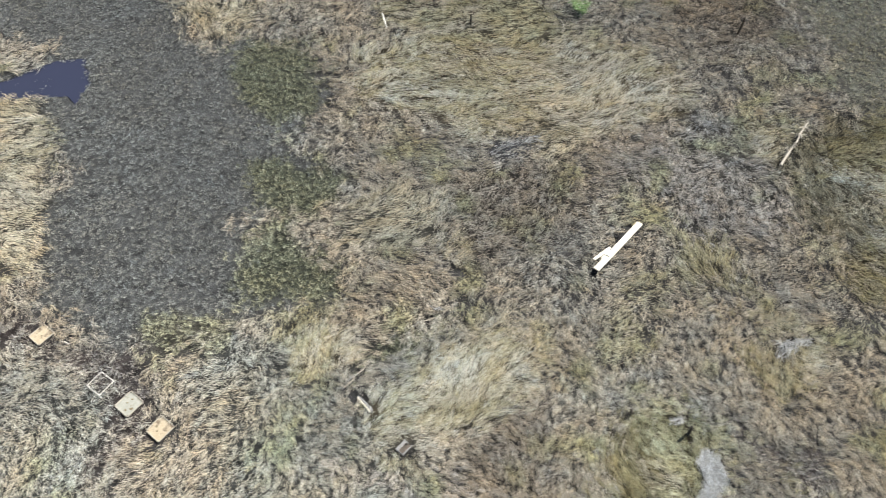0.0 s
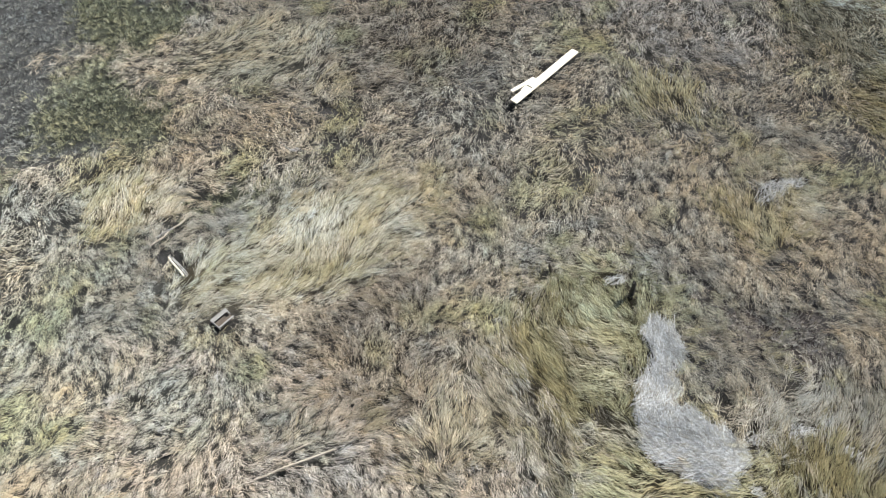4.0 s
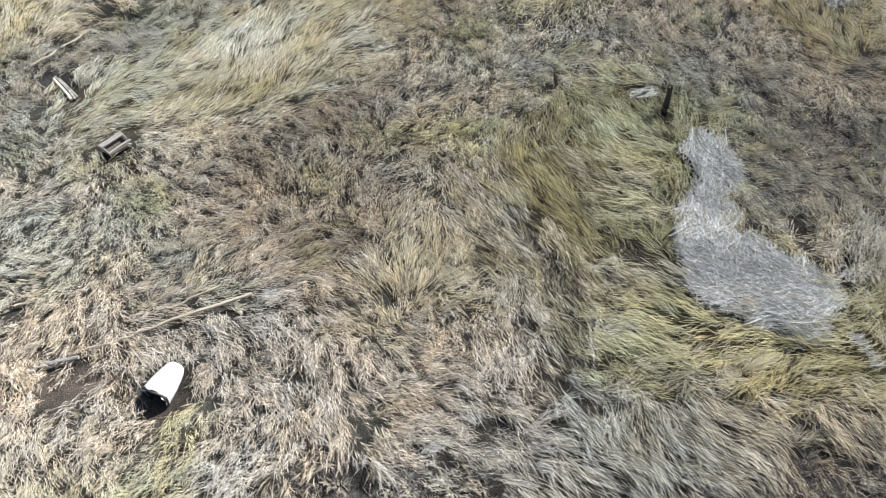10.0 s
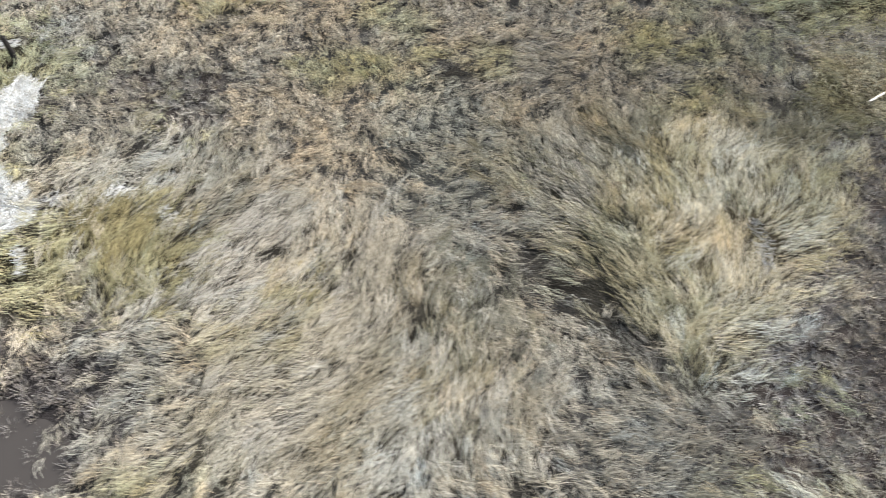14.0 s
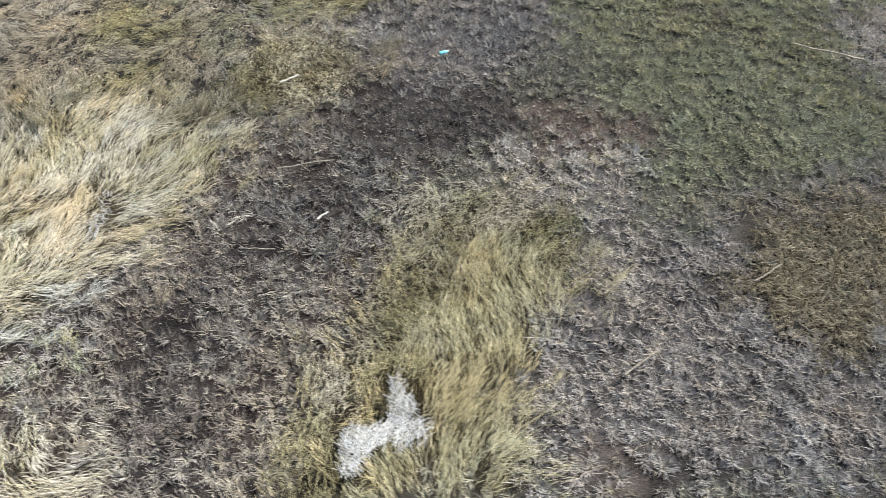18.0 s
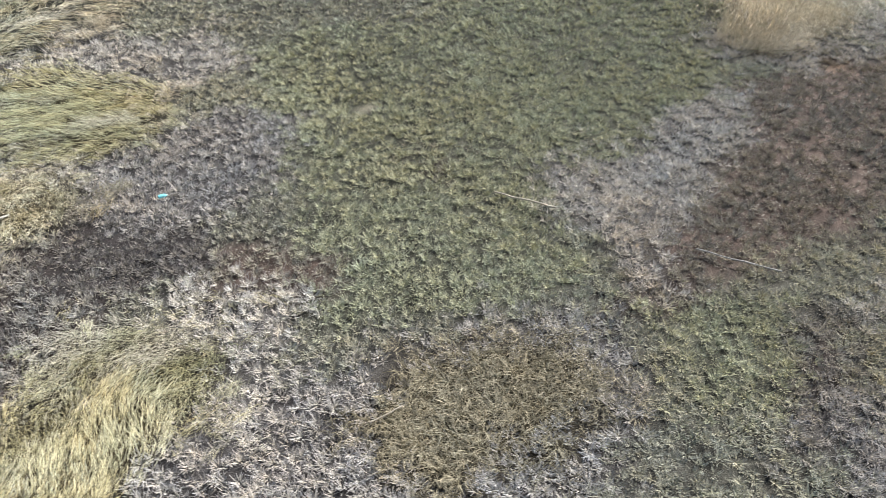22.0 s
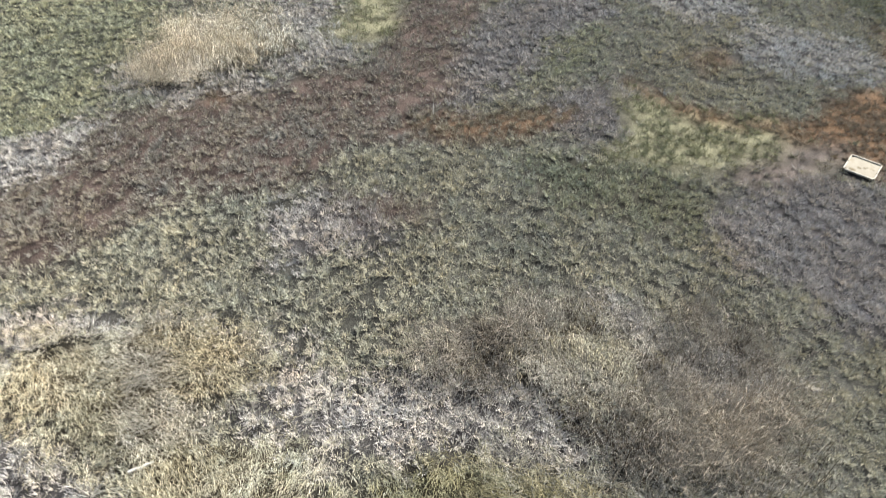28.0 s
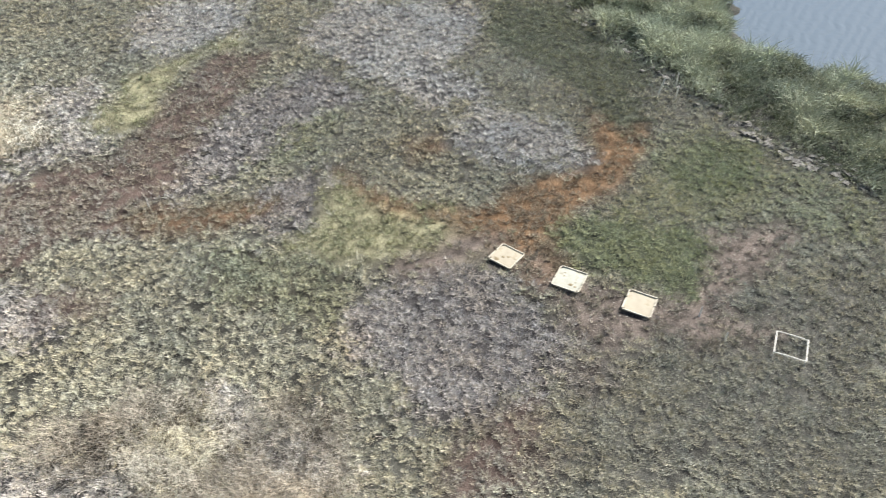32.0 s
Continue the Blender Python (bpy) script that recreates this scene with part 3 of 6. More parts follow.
zone("greymeadow", "grey_meadow_grass", [(14, 2.5), (15, 2.1), (15.9, 1.4), (16.9, 0.7), (14.7, 0.7), (14.1, 1.8)], None)
zone("mudgrass", "grey_grass", [(17.3, 4.8), (17.9, 5.6), (19.4, 6.1), (20.4, 4.4), (20.2, 3.1), (19.8, 2.5), (19.4, 1.6), (19.3, 0.4), (17.4, 0.4), (16.5, 2.8), (17.7, 3.5)], None)
zone("darkmud", "dark_mud_channel", [(18.3, 3.8), (19, 4.5), (20, 5.5), (21, 6.1), (21.8, 6.6), (22, 5.8), (21.1, 5.1), (19.6, 4.8), (19.1, 4), (18.5, 3.4), (18, 2.8), (17.7, 2), (18.2, 0.4), (17.8, 0.4), (17.3, 1.9), (17.6, 2.8)], None)
zone("mudpurple", "mud_channel", [(21.7, 5.8), (23.4, 5.9), (23.4, 5.2), (22.6, 4.9), (21.8, 5.1)], None)
zone("greyshort", "grey_grass", [(21.7, 2.9), (22.9, 3.9), (24.5, 3.7), (24.8, 2.4), (26.7, 2.4), (26, 0.4), (21.6, 0.4), (21.8, 1.8)], None)
zone("pale", "pale_grass", [(21.7, 4.9), (22.3, 5), (22.9, 4.7), (22.8, 4.1), (22.3, 4.2), (21.5, 4.6)], None)
zone("tussock", "golden_tussock", [(19.9, 0.4), (19.7, 0.7), (19.9, 1.8), (20.2, 2.5), (20.5, 3.5), (20.6, 3.9), (21.1, 4.2), (21.8, 4), (22.3, 3.7), (22.2, 2.9), (21.8, 2.4), (21.7, 1.5), (21.7, 0.4)], (20.8, -0.2))
zone("tussock", "golden_tussock", [(21.1, 3.8), (22, 3.6), (22.1, 3.1), (21.6, 2.4), (20.8, 1.9), (20.4, 1.6), (20.5, 2.5), (21.1, 2.9)], (20.8, -0.2))
zone("tuftolive", "olive_brown_grass", [(19.7, 0.7), (19.9, 1.8), (19.9, 2.5), (20.5, 3.5), (20.4, 4.1), (21.1, 4.2), (21.8, 4.1), (22.3, 3.7), (22.1, 3.6), (21.3, 3.9), (20.7, 3.5), (20.3, 2.6), (20, 1.7), (19.9, 0.8)], None)
zone("mud", "bare_mud", [(22.3, 0.9), (22.7, 0.9), (22.7, 0.5), (22.3, 0.4)], None)
zone("olivegreen", "green_grass", [(21.2, 12.7), (30.4, 14.3), (29.7, 11.2), (28.8, 9.6), (27.2, 8.2), (26.8, 6.4), (27.5, 5.2), (25.9, 4.8), (23.8, 4.6), (22.9, 5.3), (23, 7.4)], None)
zone("paletan", "golden_tussock", [(15, 14.3), (17.9, 14.3), (18, 12.9), (16.1, 11.8)], -152)
zone("pale", "pale_grass", [(16.1, 11.7), (18.1, 12.7), (20.3, 13.2), (21.1, 11.5), (20.1, 10.6), (18.3, 11.1), (16.5, 10.8)], None)
zone("pale", "pale_grass", [(17.6, 8.3), (19.3, 8.4), (20.4, 9.6), (21.4, 9), (20.8, 8), (19.5, 7.7), (17.8, 7.8)], None)
zone("greyshort", "grey_grass", [(19.4, 7.9), (21.4, 10), (22.7, 9.6), (22.4, 7.9), (21.9, 6.6), (20.9, 6.6), (19.5, 6.7)], None)
zone("yellowhay", "golden_tussock", [(16.5, 10.7), (18.7, 10.8), (19.9, 10), (20.1, 8.9), (19.1, 8.3), (17.6, 8.3)], -176)
zone("tuftgold", "golden_tussock", [(17.8, 7.7), (18.8, 7.7), (19.6, 7), (19.3, 6.5), (18.5, 6.1)], None)
zone("darkmud", "dark_mud_channel", [(19.1, 4.6), (19.8, 5.5), (20.5, 6.5), (21.9, 6.5), (22.2, 5.4), (20.8, 5.3), (20, 4.8), (19.3, 4.2)], None)
zone("mudpurple", "mud_channel", [(22.1, 5.9), (23.7, 5.9), (23.7, 5.2), (22.8, 5), (22, 5.3)], None)
zone("pale", "pale_grass", [(21.5, 4.9), (22.8, 5.1), (23, 4.6), (22.4, 4), (22, 4.4)], None)
zone("greyshort", "grey_grass", [(23.8, 3.2), (24.5, 4.2), (25.9, 4.7), (27.4, 4.6), (27.7, 3.5), (27.4, 2.6), (27.5, 2), (23.6, 2)], None)
zone("darkbrush", "brown_brush", [(24.4, 2.9), (25, 3.9), (25.8, 4.2), (26.9, 4.3), (27.3, 3.8), (27, 3.2), (26.5, 2.6), (25.7, 2.3), (25, 2.2)], None)
zone("mudpurple", "mud_channel", [(24.8, 8.4), (25.4, 8.3), (25.3, 7.6), (24.9, 7.7)], None)
zone("mudpurple", "mud_channel", [(28.5, 6.4), (29.6, 7.4), (30.3, 9.2), (31.4, 9.8), (34, 11.7), (31.6, 6.2), (30.1, 5.9), (28.8, 5.5), (28.3, 4.8), (27.6, 4.9), (28.2, 5.3)], None)
zone("pale", "pale_grass", [(27, 8), (27.7, 8.7), (28.5, 8.5), (29.1, 9.6), (30.2, 11), (30.2, 9.2), (29.7, 7.4), (28.7, 7), (28.2, 5.2), (27.7, 5.2), (27.8, 6.4), (27.1, 6.8)], None)
zone("olivegreen", "green_grass", [(28.1, 4.6), (29, 5.2), (29.9, 5), (29.7, 3.8), (29.1, 3.2), (28.1, 3.2)], None)
zone("mudgrass", "shelly_mud", [(30.3, 4.6), (30.6, 4.6), (30, 3.3), (29.2, 2.5), (28.8, 2), (28.6, 2), (29.3, 2.8)], None)
zone("mudpurple", "mud_channel", [(28.1, 6.5), (29.5, 7.8), (30.4, 9), (30.9, 10.8), (32.4, 11.4), (36.4, 12.9), (37.6, 12.9), (37.4, 11.2), (38.8, 10.8), (39.2, 10.2), (36.2, 10), (34.7, 8.5), (33.2, 8.1), (31.8, 6.8), (29.9, 6.5), (29.1, 5.5), (28.6, 5.5)], None)
zone("pale", "pale_grass", [(27.4, 8.1), (29, 9.2), (30.1, 9.9), (30.8, 10.1), (30.4, 9), (29.5, 7.7), (29.1, 6.8), (28.1, 6.6)], None)
zone("greyshort", "grey_grass", [(34.8, 7.4), (36.1, 8), (37, 7.5), (36.9, 6.7), (35.3, 6.5)], None)
zone("greyshort", "grey_grass", [(29.6, 3.1), (31.6, 3.5), (32.3, 3.3), (33.6, 2.8), (34, 1.9), (30.1, 1.9)], None)
zone("pale", "pale_fringe_grass", [(31.1, 4.6), (32.1, 5.3), (33.7, 5.3), (35.3, 5.1), (35.9, 4.2), (36.6, 3.7), (36.3, 3), (35.8, 3), (34.7, 3.3), (35.1, 4.3), (33.2, 5.1), (32, 4.8), (31.4, 3.7), (31.2, 3.3)], None)
zone("pale", "pale_grass", [(31.9, 3), (32.6, 2.9), (33.2, 2.5), (32.7, 2.4)], None)
zone("tuftgold", "golden_tussock", [(31.4, 3.7), (32, 4.8), (33.2, 5.1), (35.1, 5), (35.1, 4.3), (34.4, 3.7), (34.7, 3.1), (35.8, 3), (36.2, 2.5), (35.7, 2), (34.1, 1.9), (33.6, 2.8), (32.3, 3.5)], None)
zone("pale", "pale_grass", [(36.6, 4), (37.7, 4.2), (38.8, 4), (39.9, 3.2), (39.6, 2.8), (37.8, 2.8), (36.6, 2.8)], None)
zone("brush", "brown_brush", [(37.5, 5.1), (38.8, 5.4), (41.3, 5.3), (40.3, 2.8), (39.7, 3), (38.8, 4.1), (38.1, 4), (37.4, 4.2)], None)
zone("tuftolive", "olive_brown_grass", [(36.9, 2.4), (37.8, 2.8), (39.1, 2.7), (40, 2.2), (39.9, 2), (36.6, 2)], None)
zone("greyshort", "grey_grass", [(40, 11.5), (42.2, 11.9), (41.8, 10.2), (40.4, 9.8), (39.4, 10.2)], None)
zone("algae", "yellow_algae_mat", [(41.6, 10.2), (42.8, 10.6), (43.5, 10.4), (43, 9.2), (42, 9), (41.5, 9.6)], None)
zone("pale", "pale_fringe_grass", [(30.6, 12.1), (31.1, 13.5), (31.7, 11.7), (33.3, 11.9), (34.4, 12.9), (34.9, 14), (35.2, 13.5), (34, 11.9), (32.4, 11.2)], None)
zone("olivegreen", "green_grass", [(24.6, 14.6), (30.1, 14.6), (30.8, 11.4), (29.7, 10.3), (27.4, 8.1)], None)
zone("olivegreen", "green_grass", [(25.6, 17.7), (30.2, 17.8), (31.5, 14.3), (30.6, 12.5), (30.4, 10.7), (29.1, 9.5)], None)
zone("olivegreen", "green_grass", [(38, 13.3), (40.9, 15.1), (41.9, 14.5), (40.5, 12.4), (38.2, 11.4)], None)
zone("mudpurple", "mud_path", [(36.8, 14.1), (37.4, 15.9), (37.9, 18), (38.9, 18), (38, 13.1), (37.7, 10.8), (39.2, 10.7), (39.1, 10.2), (37.7, 10), (36.2, 9.6), (35.3, 9.1), (34.8, 8.5), (32.7, 8.2), (31.8, 7.9), (32, 6.9), (30.4, 6.4), (29.8, 7.7), (30.4, 9.4), (32.3, 9.9), (34.5, 10.2), (35.8, 11), (36.7, 12.1)], None)
zone("rustturf", "rust_mud", [(37, 10.6), (38, 10.9), (39.4, 10.4), (38.9, 10), (37.3, 10)], None)
zone("pale", "pale_grass", [(29.2, 9.2), (30, 9.9), (31.2, 10.5), (30.9, 9.9), (30.5, 8.5), (29.6, 8.2)], None)
zone("pale", "pale_grass", [(34.9, 7.6), (35.5, 7.9), (36.1, 7.5), (36, 6.8), (35.2, 6.9)], None)
zone("greyshort", "grey_grass", [(43.6, 8.8), (45.3, 8.7), (45.9, 8), (44.6, 5), (43.6, 5.1), (43.5, 6), (42.9, 6.8)], None)
zone("palegreen", "green_grass", [(41.6, 10.7), (42, 11.5), (42.8, 11.1), (43.3, 10.8), (42.7, 10.5)], None)
zone("greyshort", "grey_grass", [(40.4, 11.3), (41.5, 11.9), (42, 11.3), (41.6, 10.2), (40.5, 10.2)], None)
zone("pale", "pale_fringe_grass", [(30.7, 12.2), (31.7, 12), (32.9, 12.5), (34.5, 13.5), (35.8, 14.1), (35.6, 13.3), (34.9, 13), (33.7, 12.1), (33, 12), (31.9, 11.4), (30.8, 11.8)], None)
zone("talltan", "tall_tan_tussock", [(31.6, 12), (31.7, 13.8), (32, 15.2), (32.7, 15.5), (33.9, 14.4), (34.4, 13.5), (33.5, 13), (32.8, 12.6), (31.7, 12)], None)
zone("rustmud", "orange_puddle_edge", [(32.9, 11.7), (33.7, 11.9), (33.7, 11.5), (33, 11.4)], None)
zone("brush", "brown_brush", [(40.4, 4.2), (41.2, 5.1), (42.5, 5.1), (42.4, 3.9), (41.6, 2.8), (40, 2.8)], None)
zone("greyshort", "grey_grass", [(38.7, 15.6), (40.8, 17.2), (42.2, 15.6), (40.5, 14.2), (39.2, 11.8), (38.3, 10.9), (37.5, 11.4), (38.1, 13)], None)
zone("palewhite", "whitish_grass", [(40, 19.3), (41, 21.7), (45.6, 21.7), (45.6, 19.3), (44.4, 17.5), (45.4, 15.9), (44, 15), (42.9, 16.2), (41.4, 17.5)], None)
zone("palewhite", "whitish_grass", [(34.4, 20.1), (35.4, 21.8), (38.2, 21.7), (38, 19.7), (36.4, 17.9), (35.3, 18.2)], None)
zone("pale", "pale_grass", [(33.1, 16), (34.3, 16.9), (35.9, 14), (34.9, 13.5), (33.5, 14.8)], None)
zone("mudpurple", "mud_path", [(34.7, 9.8), (35.9, 11.6), (36.3, 13.5), (36.7, 15.3), (37.1, 16.9), (38, 17.9), (39.3, 18.2), (38.8, 16.2), (38.3, 14.8), (38, 12.7), (37.7, 11.2), (36.7, 10.2), (35.8, 10.2), (35.5, 9.4), (35, 8.9)], None)
zone("algae", "yellow_algae_mat", [(35.2, 14.8), (35.4, 16.6), (36.8, 18.2), (38.1, 19.3), (38.2, 18.6), (36.9, 17.5), (36.8, 15.3), (36.2, 14.2), (35.5, 14.2)], None)
zone("rustturf", "rust_mud", [(36.8, 10.8), (38, 10.9), (39.6, 10.9), (40.6, 11.1), (40.4, 10.7), (39.2, 10.1), (37.8, 10)], None)
zone("greyshort", "grey_grass", [(40.5, 11.6), (41.8, 12), (42.1, 11.3), (41.9, 10.5), (40.7, 10.5)], None)
zone("palegreen", "green_grass", [(39.1, 9.4), (41.5, 9.4), (42.3, 8.7), (42.2, 7.4), (40, 7.4), (39.2, 8.4)], None)
zone("rustturf", "rust_mud", [(43.4, 13.4), (44.3, 13.9), (44.4, 13.1), (43.7, 12.7)], None)
zone("rustmud", "rust_mud", [(48.3, 14.7), (49.3, 14.4), (49.1, 12.4), (48.4, 12.1), (48.3, 13.3)], None)
zone("palewhite", "whitish_grass", [(44.3, 13.6), (45.5, 15), (47.6, 14.1), (48.6, 12.6), (48.4, 12.1), (45.9, 12.4), (45, 12.6)], None)
zone("darkgreen", "green_grass", [(46, 21.7), (48.7, 21.7), (50.7, 17.4), (49.3, 13.3), (48.5, 15), (47.4, 17.5), (45.8, 19.3)], None)
zone("olivegreen", "green_grass", [(49.2, 13.3), (52.1, 14.4), (52.2, 12.3), (54.7, 11), (53.8, 9), (52.1, 10), (50, 10), (48.6, 10.6)], None)
zone("green", "green_grass", [(49.9, 12.1), (51, 13.6), (52.3, 13.1), (51.8, 11.9), (50.2, 11.2)], None)
zone("greyshort", "grey_grass", [(44.4, 8.6), (46.2, 7.8), (46.5, 6.8), (46.3, 5.4), (44.8, 5.2), (42.5, 6.3), (42.4, 7.4), (43.5, 8.3)], None)
zone("darkshort", "dark_grey_grass", [(47.2, 6.7), (50.1, 7.9), (53.5, 8.5), (51.2, 3.4), (45.2, 3.5), (46.3, 5.2)], None)
zone("mudpurple", "mud_patch", [(45.4, 5.7), (46.2, 5.7), (45.7, 3.5), (44.3, 3.5), (44.3, 4.8)], None)
zone("mudpurple", "mud_patch", [(35.7, 8.4), (37.6, 8.1), (37.6, 7.5), (36.3, 7.3)], None)
zone("rustmud", "rust_mud", [(41.8, 12.2), (43.2, 11.1), (44.5, 10.7), (45, 10.1), (45.9, 11.5), (47.3, 11.9), (48.7, 12.4), (49.1, 12.8), (48.5, 11.5), (47.1, 10.8), (46.5, 10.1), (46.4, 9.3), (46.8, 8.8), (46.3, 8.3), (45.7, 9.5), (45, 9.7), (44.4, 10.5), (43.1, 10.7), (42, 11.5)], None)
zone("algae", "yellow_algae_mat", [(41.5, 9.4), (42.2, 10.9), (43, 10.7), (44.4, 10.1), (45.2, 9.5), (45.2, 9.1), (44, 9), (42.5, 9)], None)
zone("green", "green_grass", [(46.6, 9.3), (47, 10.2), (48.3, 10.4), (49.7, 9.8), (49.7, 8.6), (49.4, 8.1), (47.9, 8.3), (47.3, 8.6)], None)
zone("mud", "mud_path", [(45.2, 9.5), (45.9, 9.3), (46.5, 8.4), (47.3, 8.3), (47.8, 7.9), (49.3, 7.9), (49.7, 8.6), (49.8, 9.8), (51.9, 9.8), (50.9, 8.7), (50.1, 8.2), (49.8, 7.3), (49.1, 6.7), (48.4, 7), (47.4, 6.7), (47, 7), (46.2, 7.8), (45.6, 8.5), (45.1, 8.8)], None)
zone("mudgrass", "wet_mud", [(46.7, 6.9), (47.2, 7), (47.1, 5.7), (46.6, 5.8)], None)
zone("mud", "bare_mud", [(50.1, 6.8), (50.8, 7.1), (51.3, 6.8), (50.6, 6.7)], None)
zone("tuftgold", "tan_brush", [(39.1, 5.6), (40.1, 5.7), (40.9, 4.8), (41, 3.6), (39.8, 3.6), (38.7, 4.4)], None)
zone("pale", "pale_grass", [(40.3, 5.5), (42, 5), (42.5, 4), (41.4, 3.6), (40.8, 4.4)], None)
zone("olivepale", "golden_tussock", [(12.8, 15.8), (16.9, 16.5), (17, 13.3), (16.7, 12.1), (14.8, 11.6)], -118)
zone("bank", "bank_grass", [(48.8, 24.8), (48.9, 21.5), (50.6, 17.7), (51.8, 15.4), (52.8, 14.1), (53.3, 12.8), (54.7, 11.2), (56.8, 9.3), (62, 15.3), (60.2, 17.9), (58.6, 19.4), (56.9, 20.2), (56.8, 22.8), (56.1, 27), (51.6, 27)], None)
zone("palehay", "bleached_hay", [(0.8, 19.4), (2.3, 19.8), (2.4, 19), (1, 18.3)], -155)
zone("greymeadow", "grey_meadow_grass", [(14.5, 7.5), (15.7, 8.3), (18.1, 8.6), (17.3, 6.5), (16, 6.4), (14.5, 6.7)], None)
zone("tanolive", "olive_hay", [(13.4, 5.5), (14, 6.2), (15.2, 6.4), (17.3, 6.3), (16.9, 5.3), (15.6, 5.2), (14.3, 4.6), (13.7, 4.4)], (15.1, 2.1))
zone("creamhay", "golden_hay", [(14.7, 5.2), (15.5, 5.6), (15.7, 6.1), (16.4, 6.1), (17.2, 5.8), (18, 5.5), (17.9, 5), (17.4, 4.5), (17.3, 4.1), (16.8, 3.5), (16.4, 3.2), (16.1, 2.6), (15.8, 2.2)], (13.2, 2.0))
zone("pale", "pale_grass", [(21.7, 5.1), (22.2, 4.9), (22.8, 4.9), (22.9, 4.3), (22.7, 3.5), (22.5, 3.8), (22.2, 4.2), (21.9, 4.4)], None)
zone("tuftolive", "olive_brown_grass", [(20.4, 3), (20.5, 3.8), (20.8, 4.2), (21.6, 4.2), (22.3, 3.9), (22.4, 3.2), (22.1, 3.1), (21.8, 3.7), (21.2, 3.8), (20.8, 3.4), (20.7, 2.7), (20.4, 2.2), (20, 1.8), (19.7, 1.4), (19.6, 0.5), (19.3, 0.5), (19.3, 1.4), (19.7, 1.9)], None)
zone("greymeadow", "grey_meadow_grass", [(6.2, 2.5), (6.8, 3), (8.2, 3.1), (9.6, 2.8), (9.8, 2.1), (9.6, 1.4), (8.9, 1.3), (8.7, 1.9), (7.6, 2.2), (6.4, 2.1)], None)
zone("darkmud", "wet_mud", [(6.4, 2), (7.6, 2.2), (8.4, 2.1), (8.7, 1.8), (8.9, 1.2), (6.7, 1.3)], None)
zone("algae", "yellow_algae_mat", [(41.8, 11.8), (42.9, 11.1), (44.2, 10.7), (45.1, 10.1), (44.9, 9.5), (43.5, 9.2), (42, 9.2), (40.8, 9.4), (41.5, 10.1)], None)
zone("rustmud", "rust_mud", [(44.8, 10.7), (45.9, 11.5), (47.3, 11.9), (48.5, 12.8), (49.6, 13.9), (49.6, 13.2), (48.5, 11.9), (47.3, 11.1), (46.5, 10.1), (46.3, 9.5), (46.9, 9.1), (46.6, 8.3), (45.9, 8.3), (46, 9.1), (45.2, 9.7), (44.5, 10.1)], None)
zone("rustmud", "rust_mud", [(42.1, 11.6), (43.2, 11.1), (44.8, 10.6), (45, 10.1), (43.7, 10.3), (42.4, 11)], None)
zone("mud", "bare_mud", [(44.6, 9.9), (45.7, 10), (45.5, 9.3), (44.7, 9), (43.5, 8.6), (43.1, 8.8), (44.2, 9.3)], None)
zone("mud", "mud_path", [(46.1, 9.1), (47.2, 8.4), (48.2, 7.9), (48.7, 7.6), (49.6, 7.9), (49.8, 8.9), (50.2, 9.8), (51.2, 9.8), (51.7, 9.4), (51.1, 8.7), (50.2, 8.2), (49.8, 7.3), (50.8, 7.1), (50.1, 6.4), (49.3, 6.9), (48.5, 7), (47.5, 7), (47, 6.2), (46.6, 6.2), (46.8, 7.3), (46.3, 8.1)], None)
zone("green", "green_grass", [(46.6, 9.7), (47.7, 10.2), (49.6, 10.4), (50.2, 9.6), (49.7, 8.6), (48.8, 7.9), (47.9, 8.3), (46.8, 8.9)], None)
zone("green", "green_grass", [(49.8, 12.4), (51.5, 13.1), (51.5, 11.4), (49.8, 11.1)], None)
zone("olivedark", "olive_hay", [(12.3, 18.6), (14.3, 19.6), (17.7, 19.8), (17, 17.6), (14.5, 17.4), (12.7, 17)], 17)
zone("creamhay", "golden_hay", [(12.5, 17.6), (14.4, 17.7), (15.7, 16.6), (16.1, 15.1), (15.4, 14.5), (14.5, 15.7), (13.4, 16.2)], -38)
zone("creamhay", "golden_hay", [(13.3, 14.5), (14.6, 14), (15.4, 12.9), (15, 12.3), (13.8, 13.2)], -48)
zone("olivedark", "olive_hay", [(11.7, 14.6), (13.2, 14.1), (13.7, 12.4), (15, 11.9), (14.7, 11), (12.9, 11.4), (12, 12.8)], -50)
zone("creamhay", "golden_hay", [(8, 19.1), (11.1, 19.8), (12.2, 19.3), (10.6, 18.1), (8.3, 18.2)], 12)
zone("creamhay", "golden_hay", [(9, 10.7), (10.2, 10.9), (10.3, 10.1), (9.2, 9.6)], -17)
zone("darkmud", "wet_mud", [(1.1, 2.6), (1.7, 2.7), (2.8, 2.3), (3.4, 2), (4.1, 2.1), (4.8, 2.1), (5.6, 2.2), (6.2, 2.5), (6.8, 2.8), (8, 2.9), (8.7, 2.7), (8.9, 2.2), (9.3, 2.1), (9.2, 1.7), (1, 1.8)], None)
zone("mudgrass", "grey_grass", [(15.1, 1.7), (15.8, 2.3), (16.2, 2.5), (17.2, 2), (17.6, 1.2), (17.8, 0.1), (15.7, 0.1)], None)
zone("darkmud", "dark_mud_channel", [(17.7, 0.4), (17.6, 1), (17.7, 1.6), (17.9, 2.2), (18.2, 2.3), (18, 1.7), (18, 1), (18.1, 0.4)], None)
zone("creamhay", "golden_hay", [(15.9, 0.9), (16.6, 1), (16.9, 0.8), (17.1, 0.4), (16.1, 0.4)], None)
zone("darkgreen", "green_grass", [(-9.5, 25.8), (-7.2, 25.7), (-6.3, 21.9), (-7.3, 20.1), (-9, 21.4)], None)
